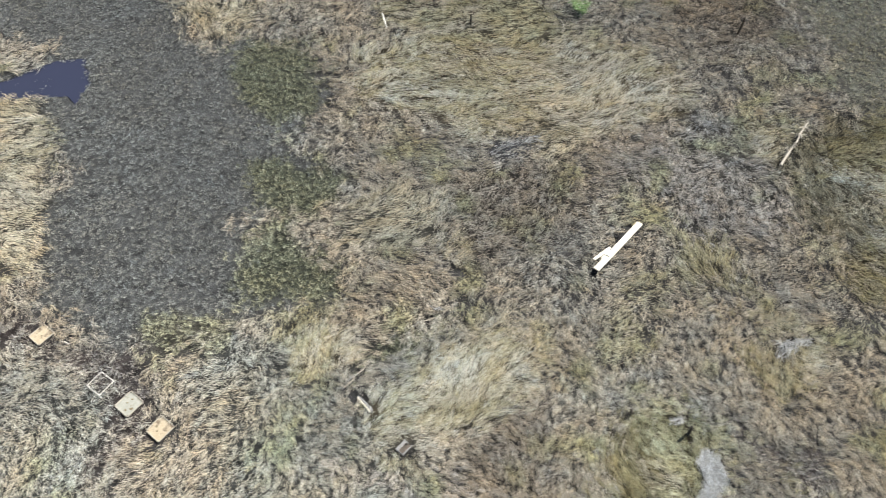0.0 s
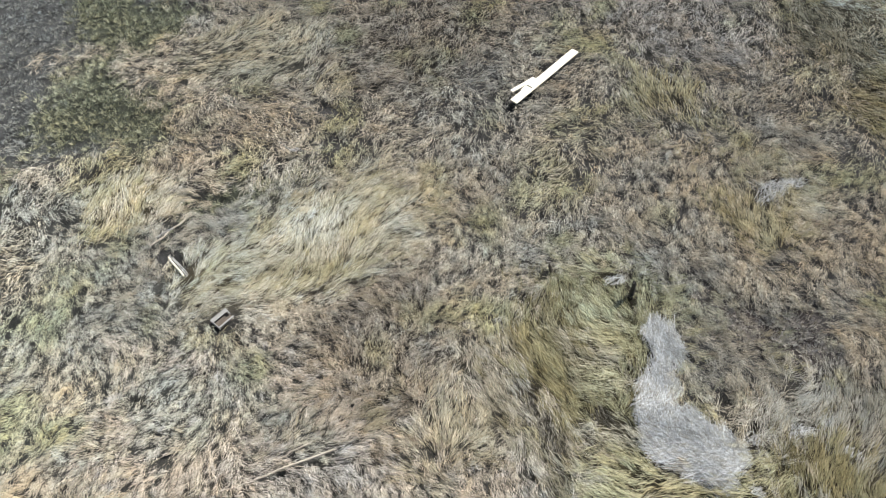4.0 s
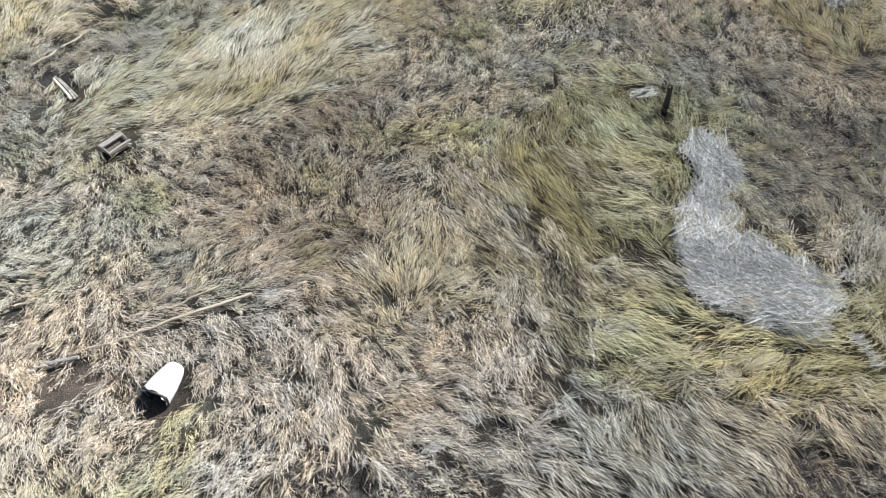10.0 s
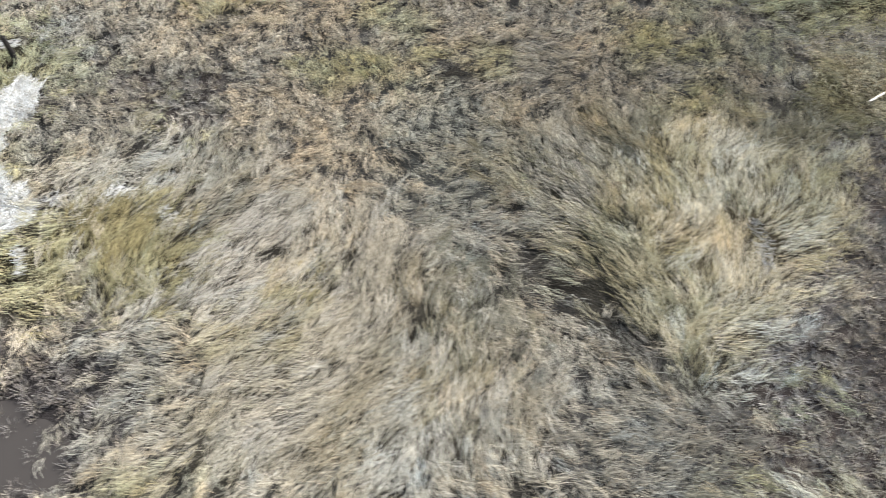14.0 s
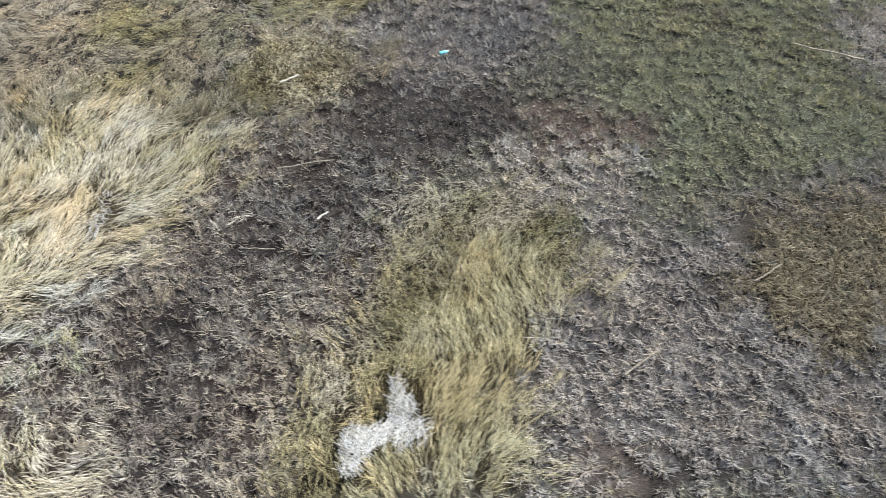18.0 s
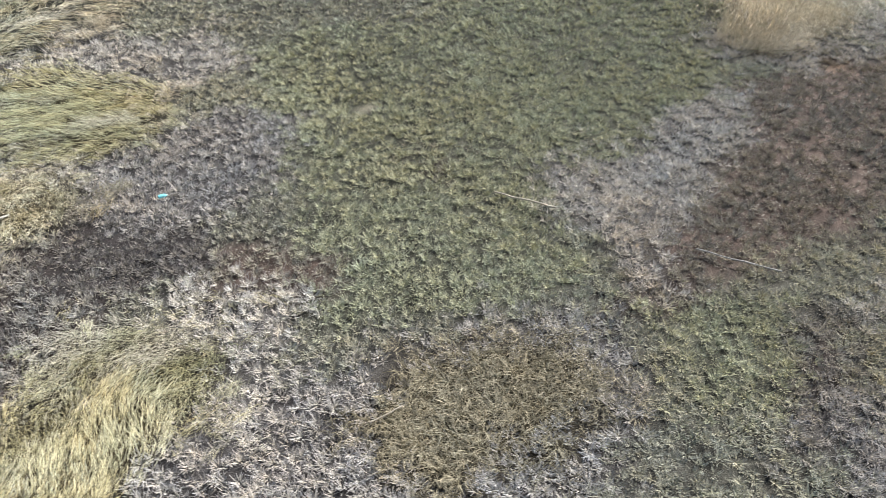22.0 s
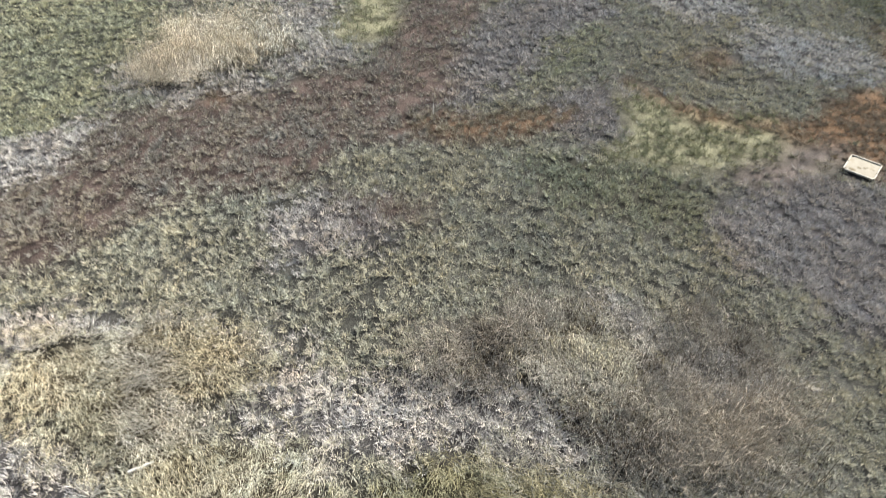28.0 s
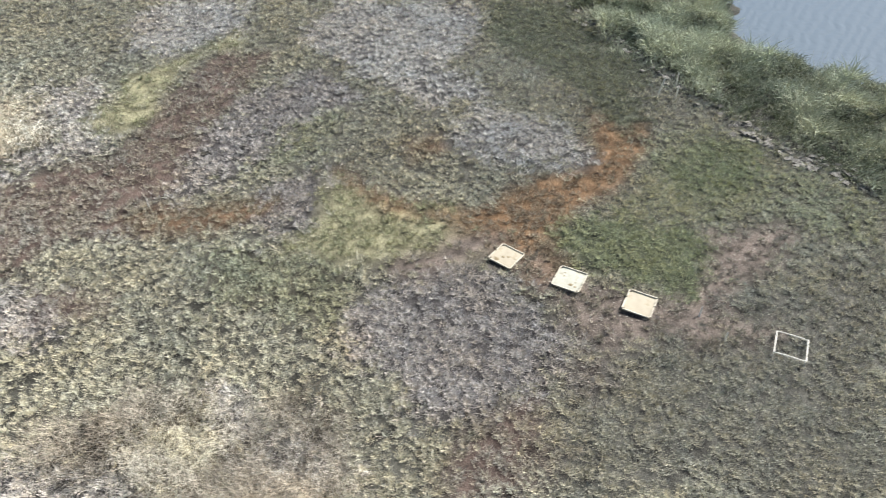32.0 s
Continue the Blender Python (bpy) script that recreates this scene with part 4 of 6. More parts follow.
zone("darkgreen", "green_grass", [(-7.8, 18.7), (-5.2, 17.7), (-5.1, 15.9), (-7, 16.5)], None)
zone("darkgreen", "green_grass", [(-6.7, 15.3), (-4.8, 14.7), (-4.3, 13.1), (-6.7, 12.6), (-8.1, 13)], None)
zone("mud", "bare_mud", [(-2.32, 4.25), (-1.71, 4.20), (-1.08, 4.07), (-1.07, 3.79), (-1.77, 3.77), (-2.20, 3.89)], None)
zone("mud", "bare_mud", [(-0.74, 3.77), (-0.38, 3.70), (-0.37, 3.36), (-0.66, 3.44)], None)
zone("creamhay", "golden_hay", [(-4.2, 23.1), (-2.4, 24.4), (8.1, 23.7), (8.7, 21.1), (5.6, 18.9), (3, 19.6), (-0.5, 20.7)], 8)
zone("lightmeadow", "light_meadow_grass", [(4.1, 17.9), (6.5, 20), (9.8, 19.5), (11.3, 16.8), (9.7, 14.5), (6.9, 15.3)], None)
# grooves between hay waves, their shade put into the blade colour
zone("dark", "groove_shade", [(13.45, 3.9), (13.9, 3.78), (14.3, 3.38), (14.7, 2.98), (15.1, 2.25), (14.93, 2.2), (14.58, 2.72), (14, 3.42)], None)
zone("dark", "groove_shade", [(4.9, 5.6), (5, 5.7), (5.3, 5.4), (5.5, 5), (5.4, 4.9), (5.2, 5.2)], None)
zone("dark", "groove_shade", [(3.7, 6), (3.8, 6), (4.1, 5.4), (4.2, 4.9), (4.1, 4.8), (3.9, 5.3)], None)
zone("dark", "groove_shade", [(4, 4.3), (4.1, 4.2), (4.2, 3.9), (4.1, 3.8)], None)
zone("dark", "groove_shade", [(12.4, 7.8), (12.7, 7.7), (13, 7.4), (13, 7.2), (12.6, 7.4)], None)
wrack([(6.19, 7.52), (6.57, 7.32), (6.59, 6.89), (6.38, 6.44), (6.28, 5.96), (6.12, 5.55), (5.74, 5.31), (5.56, 5.60), (5.71, 6.03), (5.86, 6.58), (5.95, 7.16)], 60, 2600, 0.03)
wrack([(5.60, 5.52), (5.87, 5.63), (6.56, 5.60), (6.90, 5.03), (7.22, 4.74), (7.12, 4.43), (6.82, 4.11), (6.48, 4.32), (6.04, 4.60), (5.73, 4.84)], -40, 4600, 0.03)
wrack([(5.44, 8.41), (5.8, 8.48), (5.82, 8.23), (5.43, 8.23)], 0, 220)
wrack([(8.98, 10.78), (9.98, 10.87), (9.93, 10.71), (9.26, 10.45), (8.8, 10.18)], 20, 260)
wrack([(19.77, 0.59), (19.77, 0.93), (19.84, 1.16), (20.06, 1.14), (20.06, 0.86), (19.96, 0.62)], 75, 520, 0.1)
wrack([(19.92, 1.04), (20.20, 1.20), (20.55, 1.21), (20.66, 1.11), (20.47, 0.97), (20.27, 0.99), (20.05, 0.86)], 10, 560, 0.1)
wrack([(20.25, 1.13), (20.25, 1.68), (20.32, 1.81), (20.43, 1.48), (20.54, 1.19)], 80, 400, 0.1)
wrack([(8.03, 5.03), (8.17, 5.22), (8.5, 5.24), (8.53, 5.06), (8.25, 5.03), (8.11, 4.94)], 20, 200)
wrack([(8.87, 4.88), (9.06, 4.82), (9.12, 4.64), (8.93, 4.69)], 120, 100)
wrack([(7.24, 5.12), (7.53, 5.16), (7.59, 4.87), (7.33, 4.88)], 20, 90)
wrack([(16.36, 3.76), (16.32, 4.21), (16.42, 4.48), (16.54, 4.02), (16.47, 3.71)], 70, 130)
wrack([(0.68, 18.74), (1.31, 19.28), (2.56, 19.51), (2.74, 19.08), (1.5, 18.85), (0.87, 18.46)], 20, 350)
wrack([(8.88, 10.44), (9.32, 10.86), (10.03, 10.84), (9.9, 10.61), (9.38, 10.51), (9.01, 10.1)], 40, 320)
wrack([(7.17, 4.23), (7.31, 4.23), (7.45, 3.74), (7.33, 3.78)], -50, 160)

WATER_EDGE = [(46, 60), (51, 30), (52.4, 25.4), (52.8, 22.3), (54.2, 21.9), (54.0, 19.9), (53.6, 18.6), (55.0, 18.3), (55.7, 17.4), (57.3, 16.2), (61, 13.6), (68, 7), (80, -6), (110, -40), (160, -60), (160, 90), (45, 90)]
POOLS = [
    ("salt_pool", "still dark blue pool among grey marsh grass", [(-20.5, 23.4), (-18.8, 23.2), (-17.1, 24.4), (-15.9, 24.5), (-15.3, 23.1), (-15.5, 21.8), (-16.2, 22.6), (-17.7, 22.6), (-20.5, 22.4)]),
    ("brown_puddle", "shallow murky brown puddle on dark marsh mud", [(6.44, 1.61), (6.78, 2.03), (7.73, 2.10), (8.23, 1.87), (8.59, 1.57), (8.54, 1.28), (6.67, 1.31)]),
    ("brown_puddle", "small murky puddle in dark mud", [(3.85, 1.84), (3.94, 2.28), (4.43, 2.37), (4.82, 2.11), (4.88, 1.82)]),
    ("brown_puddle", "murky brown puddle edged with grey tufts", [(1.06, 1.89), (1.39, 2.45), (1.85, 2.56), (2.44, 2.33), (2.95, 2.14), (3.33, 1.85)]),
]


def shore(x, y):
    return inside(x, y, WATER_EDGE) + 0.35 * fbm(x, y, 1.6, 91) + 0.25 * fbm(x, y, 0.6, 92, 2)


def relief(x, y):
    """Height of the soil."""
    z = 0.05 * fbm(x, y, 4.0, 5) + 0.02 * fbm(x, y, 0.9, 8)
    near = (np.abs(x) < 300) & (np.abs(y) < 300)
    s = shore(x[near], y[near])
    z[near] = z[near] - np.clip((s + 0.5) * 0.5, 0, 1.2)
    for _, _, pts in POOLS:
        d = inside(x[near], y[near], pts)
        sink = np.clip((d + 0.3) / 0.3, 0, 1)
        rim = np.where((d > -1.2) & (d < 0), np.maximum(z[near], 0.0), z[near])
        z[near] = rim * (1 - sink) - 0.05 * sink
    return z


def zone_depth(x, y, k):
    """Depth inside zone k with a frayed edge; far points give minus 9."""
    pts = ZONES[k][2]
    px, py = [p[0] for p in pts], [p[1] for p in pts]
    out = np.full(x.shape, -9.0)
    sel = (x > min(px) - 1) & (x < max(px) + 1) & (y > min(py) - 1) & (y < max(py) + 1)
    if sel.any():
        xs, ys = x[sel], y[sel]
        out[sel] = inside(xs, ys, pts) + np.where((ys > 11) & (xs < 20), 0.65, 0.3) * fbm(xs, ys, 1.3, 40 + k % 7)
    return out


# ---- how far the flight looks ----
def in_close(x, y):
    """The strip that lies under the low part of the flight."""
    return (x > -6) & (x < 54) & (y > np.where(x > 45.5, 2.3, -0.2)) & (y < 11.3 + 1.5 * fbm(x, y, 2.4, 141))


FIRST_VIEW = [(-21, 29.2), (21.5, 28), (13, 6), (-13.2, 6.2)]
LAST_VIEW = [(29.5, 22.2), (60, 22.2), (51.4, 2.8), (36.8, 3)]


def in_mid(x, y):
    """The rest of what the flight looks over."""
    seen = (inside(x, y, FIRST_VIEW) > -0.8) | (inside(x, y, LAST_VIEW) > -0.8) | ((x > 13) & (x < 50) & (y > 10) & (y < 22.6))
    return seen & ~in_close(x, y)


# ---- ground: one sheet to the horizon ----
def axis(lo, hi, step, reach):
    mid = np.arange(lo, hi + step / 2, step)
    grow, d, far = [], step, 0.0
    while far < reach:
        d *= 1.35
        far += d
        grow.append(far)
    grow = np.array(grow)
    return np.concatenate([lo - grow[::-1], mid, hi + grow])


def mesh_object(name, co, faces_size, loops, mat, parent=None):
    me = bpy.data.meshes.new(name)
    me.vertices.add(len(co))
    me.vertices.foreach_set("co", np.ascontiguousarray(co, np.float32).ravel())
    count = len(loops) // faces_size
    me.loops.add(len(loops))
    me.loops.foreach_set("vertex_index", np.ascontiguousarray(loops, np.int32))
    me.polygons.add(count)
    me.polygons.foreach_set("loop_start", np.arange(0, len(loops), faces_size, dtype=np.int32))
    me.update(calc_edges=True)
    me.materials.append(mat)
    ob = new(name, me)
    ob.parent = parent
    return ob


gx, gy = axis(-26, 62, 0.3, 3500), axis(-3, 33, 0.3, 3500)
X, Y = [a.ravel() for a in np.meshgrid(gx, gy)]
Z = relief(X, Y)
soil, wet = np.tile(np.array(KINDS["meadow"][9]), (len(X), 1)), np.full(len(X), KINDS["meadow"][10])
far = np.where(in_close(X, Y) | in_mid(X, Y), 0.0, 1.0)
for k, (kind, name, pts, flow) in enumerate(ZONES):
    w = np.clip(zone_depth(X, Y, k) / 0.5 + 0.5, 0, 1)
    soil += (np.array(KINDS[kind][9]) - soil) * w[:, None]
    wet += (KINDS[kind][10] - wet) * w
soil += (np.array((0.16, 0.148, 0.112)) - soil) * far[:, None]
nx, ny = len(gx), len(gy)
i = (np.arange(ny - 1)[:, None] * nx + np.arange(nx - 1)[None, :]).ravel()
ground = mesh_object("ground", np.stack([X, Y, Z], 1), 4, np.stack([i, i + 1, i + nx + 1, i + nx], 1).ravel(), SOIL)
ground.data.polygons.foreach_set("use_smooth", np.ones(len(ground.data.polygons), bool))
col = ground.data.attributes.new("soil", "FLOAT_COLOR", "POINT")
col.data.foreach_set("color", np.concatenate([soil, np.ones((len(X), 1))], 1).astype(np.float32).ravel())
col = ground.data.attributes.new("wet", "FLOAT", "POINT")
col.data.foreach_set("value", wet.astype(np.float32))
tagged(ground, "dark brown salt marsh mud with wet and rusty stretches", "ground", kind="structure")


def flat_sheet(name, outline, z, mat, label, category):
    bm = bmesh.new()
    bm.faces.new([bm.verts.new((x, y, z)) for x, y in outline])
    bmesh.ops.triangulate(bm, faces=bm.faces[:])
    me = bpy.data.meshes.new(name)
    bm.to_mesh(me)
    bm.free()
    me.materials.append(mat)
    return tagged(new(name, me), label, category, kind="structure")


flat_sheet("water", [(20, 60), (49.5, 14), (56, 12), (75, -12), (110, -50), (170, -60), (170, 95), (20, 95)], -0.38, CREEK, "calm grey-blue tidal creek with fine wind ripples", "water")
for name, label, pts in POOLS:
    cx, cy = sum(p[0] for p in pts) / len(pts), sum(p[1] for p in pts) / len(pts)
    flat_sheet(name, [(cx + (x - cx) * 1.3, cy + (y - cy) * 1.3) for x, y in pts], -0.018, POOL if name == "salt_pool" else PUDDLE, label, "puddle")


# ---- grass: tufts of bent blades, stand by stand ----
rng = np.random.default_rng(7)


def tufts(x0, x1, y0, y1, step):
    xs, ys = np.meshgrid(np.arange(x0, x1, step), np.arange(y0, y1, step))
    xs, ys = xs.ravel(), ys.ravel()
    return xs + rng.uniform(-0.5, 0.5, xs.size) * step * 1.1, ys + rng.uniform(-0.5, 0.5, ys.size) * step * 1.1


# where things lie and press the grass down: a line and half its width
CLEARED = [(45.6, 9.08, 45.6, 9.08, 0.36), (46.84, 8.34, 46.84, 8.34, 0.38), (48.14, 7.64, 48.14, 7.64, 0.38), (-10.03, 9.17, -10.03, 9.17, 0.42), (-8.95, 8.4, -8.95, 8.4, 0.42),
           (-13.4, 11.55, -13.4, 11.55, 0.4), (-1.94, 7.72, -1.94, 7.72, 0.34), (-0.36, 3.86, -0.36, 3.86, 0.32), (-3.4, 9.35, -2.85, 8.75, 0.2), (3.9, 13.4, 5.6, 15.2, 0.14),
           (-1.0, 4.5, 0.39, 5.01, 0.05), (-1.9, 4.16, -1.5, 4.3, 0.08), (5.88, 7.85, 5.88, 7.98, 0.14), (-3.75, 9.5, -3.05, 10.3, 0.06), (12.3, 19.5, 10.8, 17.5, 0.1)]


def scatter():
    """Tuft places for swept hay (1), matted meadow (2) and turf (0): dense under the low flight, wider apart where it looks from afar."""
    parts = []
    outer = (lambda a, b: ~in_close(a, b) & ~in_mid(a, b) & (rng.random(a.size) < np.clip(1.2 - inside(-a, -b, [(30, 8), (-66, 8), (-66, -36), (30, -36)]) / -11, 0, 1)))
    for style, inside_of, box, step, blades, grow in (
            (1, in_close, (-7, 56, -1, 14.5), 0.112, 26, 1.0),
            (1, in_mid, (-24, 62, -2, 31), 0.18, 22, 1.35),
            (2, in_close, (-7, 56, -1, 14.5), 0.11, 29, 1.0),
            (2, in_mid, (-24, 62, -2, 31), 0.158, 17, 1.32),
            (0, in_close, (-7, 56, -1, 14.5), 0.105, 28, 1.0),
            (0, in_mid, (-24, 62, -2, 31), 0.128, 20, 1.15),
            (2, outer, (-40, 76, -18, 46), 0.5, 5, 2.4)):
        x, y = tufts(*box, step)
        keep = inside_of(x, y) & (shore(x, y) < -0.1)
        x, y = x[keep], y[keep]
        parts.append((x, y, np.full(x.size, blades), np.full(x.size, grow), np.full(x.size, style)))
    return [np.concatenate(c) for c in zip(*parts)]


def style_of(kind):
    return 2 if kind in MATTED else 1 if kind in HAYLIKE else 0


TX, TY, TN, TG, THAY = scatter()
T_ZONE = np.full(TX.size, -1)
for k in range(len(ZONES)):
    d = zone_depth(TX, TY, k) + rng.normal(0, 0.3 if ZONES[k][0] in HAYLIKE else 0.22, TX.size)
    if ZONES[k][0] not in HAYLIKE and ZONES[k][0] != "bank":
        d += 0.25 * fbm(TX, TY, 0.7, 131 + k % 5, 2)
    T_ZONE[d > 0] = k
for pool, _, pts in POOLS:
    drop = (inside(TX, TY, pts) > (0.0 if pool == "brown_puddle" else -0.1)) & (rng.random(TX.size) > (0.3 if pool == "brown_puddle" else 0.06))
    T_ZONE[drop] = -2
for outline, _, count, _ in WRACKS:
    drop = (inside(TX, TY, outline) > (0.04 if count > 1000 else -0.08)) & (rng.random(TX.size) > 0.1)
    T_ZONE[drop] = -2
for x0, y0, x1, y1, wide in CLEARED:
    dx, dy = x1 - x0, y1 - y0
    s = np.clip(((TX - x0) * dx + (TY - y0) * dy) / (dx * dx + dy * dy + 1e-6), 0, 1)
    T_ZONE[np.hypot(TX - x0 - s * dx, TY - y0 - s * dy) < wide] = -2
# all tufts inside these grooves take the shade-coloured blades
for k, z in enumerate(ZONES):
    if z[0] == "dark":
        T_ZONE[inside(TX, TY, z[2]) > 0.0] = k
STYLES = np.array([style_of(z[0]) for z in ZONES] + [-1, 2])
T_ZONE[(STYLES[T_ZONE] != THAY) & (TG < 2)] = -2


def blades_of(kind, flow, tx, ty, tn, tg):
    """Vertices, faces and tints of all blades of one stand."""
    ca, cb, length, width, rise, tip, spread, cover, radius, _, _, thatch = KINDS[kind]
    style = style_of(kind)
    swept, matted, turf = style == 1, style == 2, style == 0
    n_t = tx.size
    swirl = fbm(tx, ty, 2.6, 21)
    fan = isinstance(flow, tuple)
    if fan:
        angle = np.arctan2(ty - flow[1], tx - flow[0]) + 0.45 * swirl + 0.5 * fbm(tx, ty, 0.7, 23, 2)
    else:
        angle = np.radians(-75 + 95 * swirl + 40 * fbm(tx, ty, 0.8, 23, 2)) if flow is None else np.radians(flow) + 0.85 * swirl + 0.4 * fbm(tx, ty, 0.7, 23, 2)
    # streaks run with the lie of the hay
    if fan:
        far = np.hypot(tx - flow[0], ty - flow[1])
        along, across = far * 0.25, np.arctan2(ty - flow[1], tx - flow[0]) * np.maximum(far.mean(), 0.5)
    elif swept and flow is not None:
        lean = radians(flow)
        along, across = 0.25 * (tx * math.cos(lean) + ty * math.sin(lean)), ty * math.cos(lean) - tx * math.sin(lean)
    else:
        along, across = tx, ty
    across = across + 0.3 * fbm(tx, ty, 1.6, 61)
    patch = fbm(along, across, np.where(tg > 1, 1.0, 0.6), 33)
    fine = fbm(along, across, np.where(tg > 1, 0.3, 0.15), 37, 2)
    crease = np.abs(fbm(along, across, np.where(tg > 1, 1.1, 0.8), 55, 2))
    lumps = vnoise(tx / (0.26 * tg), ty / (0.26 * tg), 43)
    grain = (0.1 if turf else 0.15) * tg
    gaps = vnoise(tx / grain, ty / grain, 39)
    hummock = vnoise(tx / 0.75, ty / 0.75, 57) if kind in ("bank", "brush") else np.full(n_t, 0.5)
    if swept:
        chance = cover * 1.1 + 0.8 * np.minimum(crease - 0.1, 0) / 0.1 + 0.3 * fine + 1.2 * np.minimum(lumps - 0.3, 0)
    elif matted:
        chance = cover * 0.98 + 0.35 * fbm(tx, ty, 0.9, 41, 2) + 1.1 * (gaps - 0.42)
    else:
        chance = cover + 0.02 + 0.3 * fbm(tx, ty, 0.6, 37, 2) + 1.1 * (gaps - 0.5)
    keep = rng.random(n_t) < np.clip(chance, 0, 1)
    n = np.where(keep, np.maximum(1, (tn * rng.uniform(0.6, 1.4, n_t))).astype(int), 0)
    t = np.repeat(np.arange(n_t), n)
    m = t.size
    g = tg[t]
    # locks: roots strung out along the lie of the hay
    tuft_way = angle + radians(spread * (0.4 if swept else 1.0)) * rng.normal(0, 1, n_t)
    strung, narrow = (1.9, 0.95) if swept else (1.3, 0.65) if matted else (1.0, 1.0)
    du, dv = rng.normal(0, radius * strung, m) * g ** 1.6, rng.normal(0, radius * narrow, m) * g ** 1.6
    rx, ry = tx[t] + (du * np.cos(tuft_way[t]) - dv * np.sin(tuft_way[t])), ty[t] + (du * np.sin(tuft_way[t]) + dv * np.cos(tuft_way[t]))
    if swept:
        th = tuft_way[t] + radians(6 + spread * 0.2) * rng.normal(0, 1, m)
    elif matted:
        th = tuft_way[t] + radians(6 + spread * 0.5) * rng.normal(0, 1, m)
    else:
        out_x, out_y, lean_to = rx - tx[t], ry - ty[t], (angle + 0.8 * rng.normal(0, 1, n_t))[t]
        pull = 0.5 * radius * g ** 1.6
        th = np.arctan2(out_y + pull * np.sin(lean_to), out_x + pull * np.cos(lean_to)) + 0.5 * rng.normal(0, 1, m)
    size = length * (1 + 0.2 * rng.normal(0, 1, n_t))[t] * rng.uniform(0.65, 1.3, m) * (g ** 1.5 if matted else np.sqrt(g))
    size = size * (0.35 + 1.3 * hummock)[t] * (1 if swept else (0.6 + 0.8 * gaps)[t])
    lift = np.radians(rise + (8 if swept else 13) * rng.normal(0, 1, m) + (7 if swept else 11) * rng.normal(0, 1, n_t)[t])
    bend = np.radians(tip + 16 * rng.normal(0, 1, m))
    hump = thatch * (np.minimum(0.3 + 1.6 * crease, 1.1) if swept else 0.4 + 0.9 * gaps)
    rz = relief(rx, ry) - 0.01 + hump[t] * (0.2 + 1.6 * hummock[t]) * (0.3 * rng.random(m) + (0.25 * rng.random(n_t) + 0.55 * lumps if swept else 0.7 * rng.random(n_t))[t])
    th2 = th + rng.normal(0, 0.2 if swept else 0.5, m)
    half = size * 0.5
    mx, my, mz = rx + half * np.cos(lift) * np.cos(th), ry + half * np.cos(lift) * np.sin(th), rz + half * np.sin(lift)
    ex, ey, ez = mx + half * np.cos(bend) * np.cos(th2), my + half * np.cos(bend) * np.sin(th2), mz + half * np.sin(bend)
    ez = np.maximum(ez, rz - 0.005)
    w = width * rng.uniform(0.6, 1.3, m) * g ** 2 * 0.5
    roll = rng.normal(0, 0.5, m)
    wx, wy, wz = -np.sin(th) * w * np.cos(roll), np.cos(th) * w * np.cos(roll), w * np.sin(roll)
    co = np.stack([np.stack([rx, ry, rz], 1), np.stack([mx - wx, my - wy, mz - wz], 1),
                   np.stack([mx + wx, my + wy, mz + wz], 1), np.stack([ex, ey, ez], 1)], 1)
    base = np.arange(m) * 4
    loops = np.stack([base, base + 1, base + 2, base + 2, base + 1, base + 3], 1).ravel()
    corners, single = 4, turf and kind not in ("bank", "brush", "darkbrush")
    if single:
        side, root = np.stack([wx, wy, wz], 1), np.stack([rx, ry, rz], 1)
        co, loops, corners = np.stack([root - side, root + side, np.stack([ex, ey, ez], 1)], 1), np.arange(m * 3), 3
    tone = rng.normal(0, 1, n_t)
    if swept:
        mixing = 0.42 + 0.45 * patch[t] + 0.34 * fine[t] + 0.15 * tone[t] + 0.2 * rng.normal(0, 1, m)
    else:
        # bank and brush: hollows tinted darker than hummock tops, shade put into colour
        mixing = 0.42 + (0.12 if turf else 0.22) * patch[t] + (0.2 if turf else 0.25) * tone[t] + 0.18 * rng.normal(0, 1, m) + 1.4 * (0.5 - hummock[t])
    mixing = np.clip(mixing, 0, 1)[:, None]
    tint = np.array(ca) * (1 - mixing) + np.array(cb) * mixing
    drift = (0.6 if turf else 1.0) * (0.05 * fbm(tx, ty, 2.2, 83) + 0.045 * fbm(tx, ty, 0.7, 85) + 0.03 * rng.normal(0, 1, n_t))[t]
    tint = tint * rng.uniform(0.9, 1.1, m)[:, None] * np.stack([1 + drift, np.ones(m), 1 - 1.3 * drift], 1)
    if matted:
        olive = np.clip(fbm(tx, ty, 1.1, 97) * 1.6 - 0.35, 0, 1)[t][:, None]
        tint = tint * (1 - olive * np.array((0.10, 0.05, 0.26)))
    if swept:
        bleached = np.clip(fbm(along, across, 0.7, 99) * 1.8 - 0.25, 0, 1)[t][:, None]
        tint = tint + (np.array((0.62, 0.59, 0.535)) * rng.uniform(0.75, 1.2, m)[:, None] - tint) * 0.6 * bleached
        rusty = np.clip(fbm(along + 40, across, 0.5, 103) * 1.7 - 0.3, 0, 1)[t][:, None]
        tint = tint * (1 - rusty * np.array((0.12, 0.14, 0.2)))
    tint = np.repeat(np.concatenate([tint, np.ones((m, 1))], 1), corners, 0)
    # blade roots tinted olive and darker, adding shade to the gaps; tips paler
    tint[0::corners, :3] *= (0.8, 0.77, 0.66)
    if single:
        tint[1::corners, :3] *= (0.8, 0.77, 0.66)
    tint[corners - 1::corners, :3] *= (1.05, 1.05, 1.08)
    return co.reshape(-1, 3), loops, tint


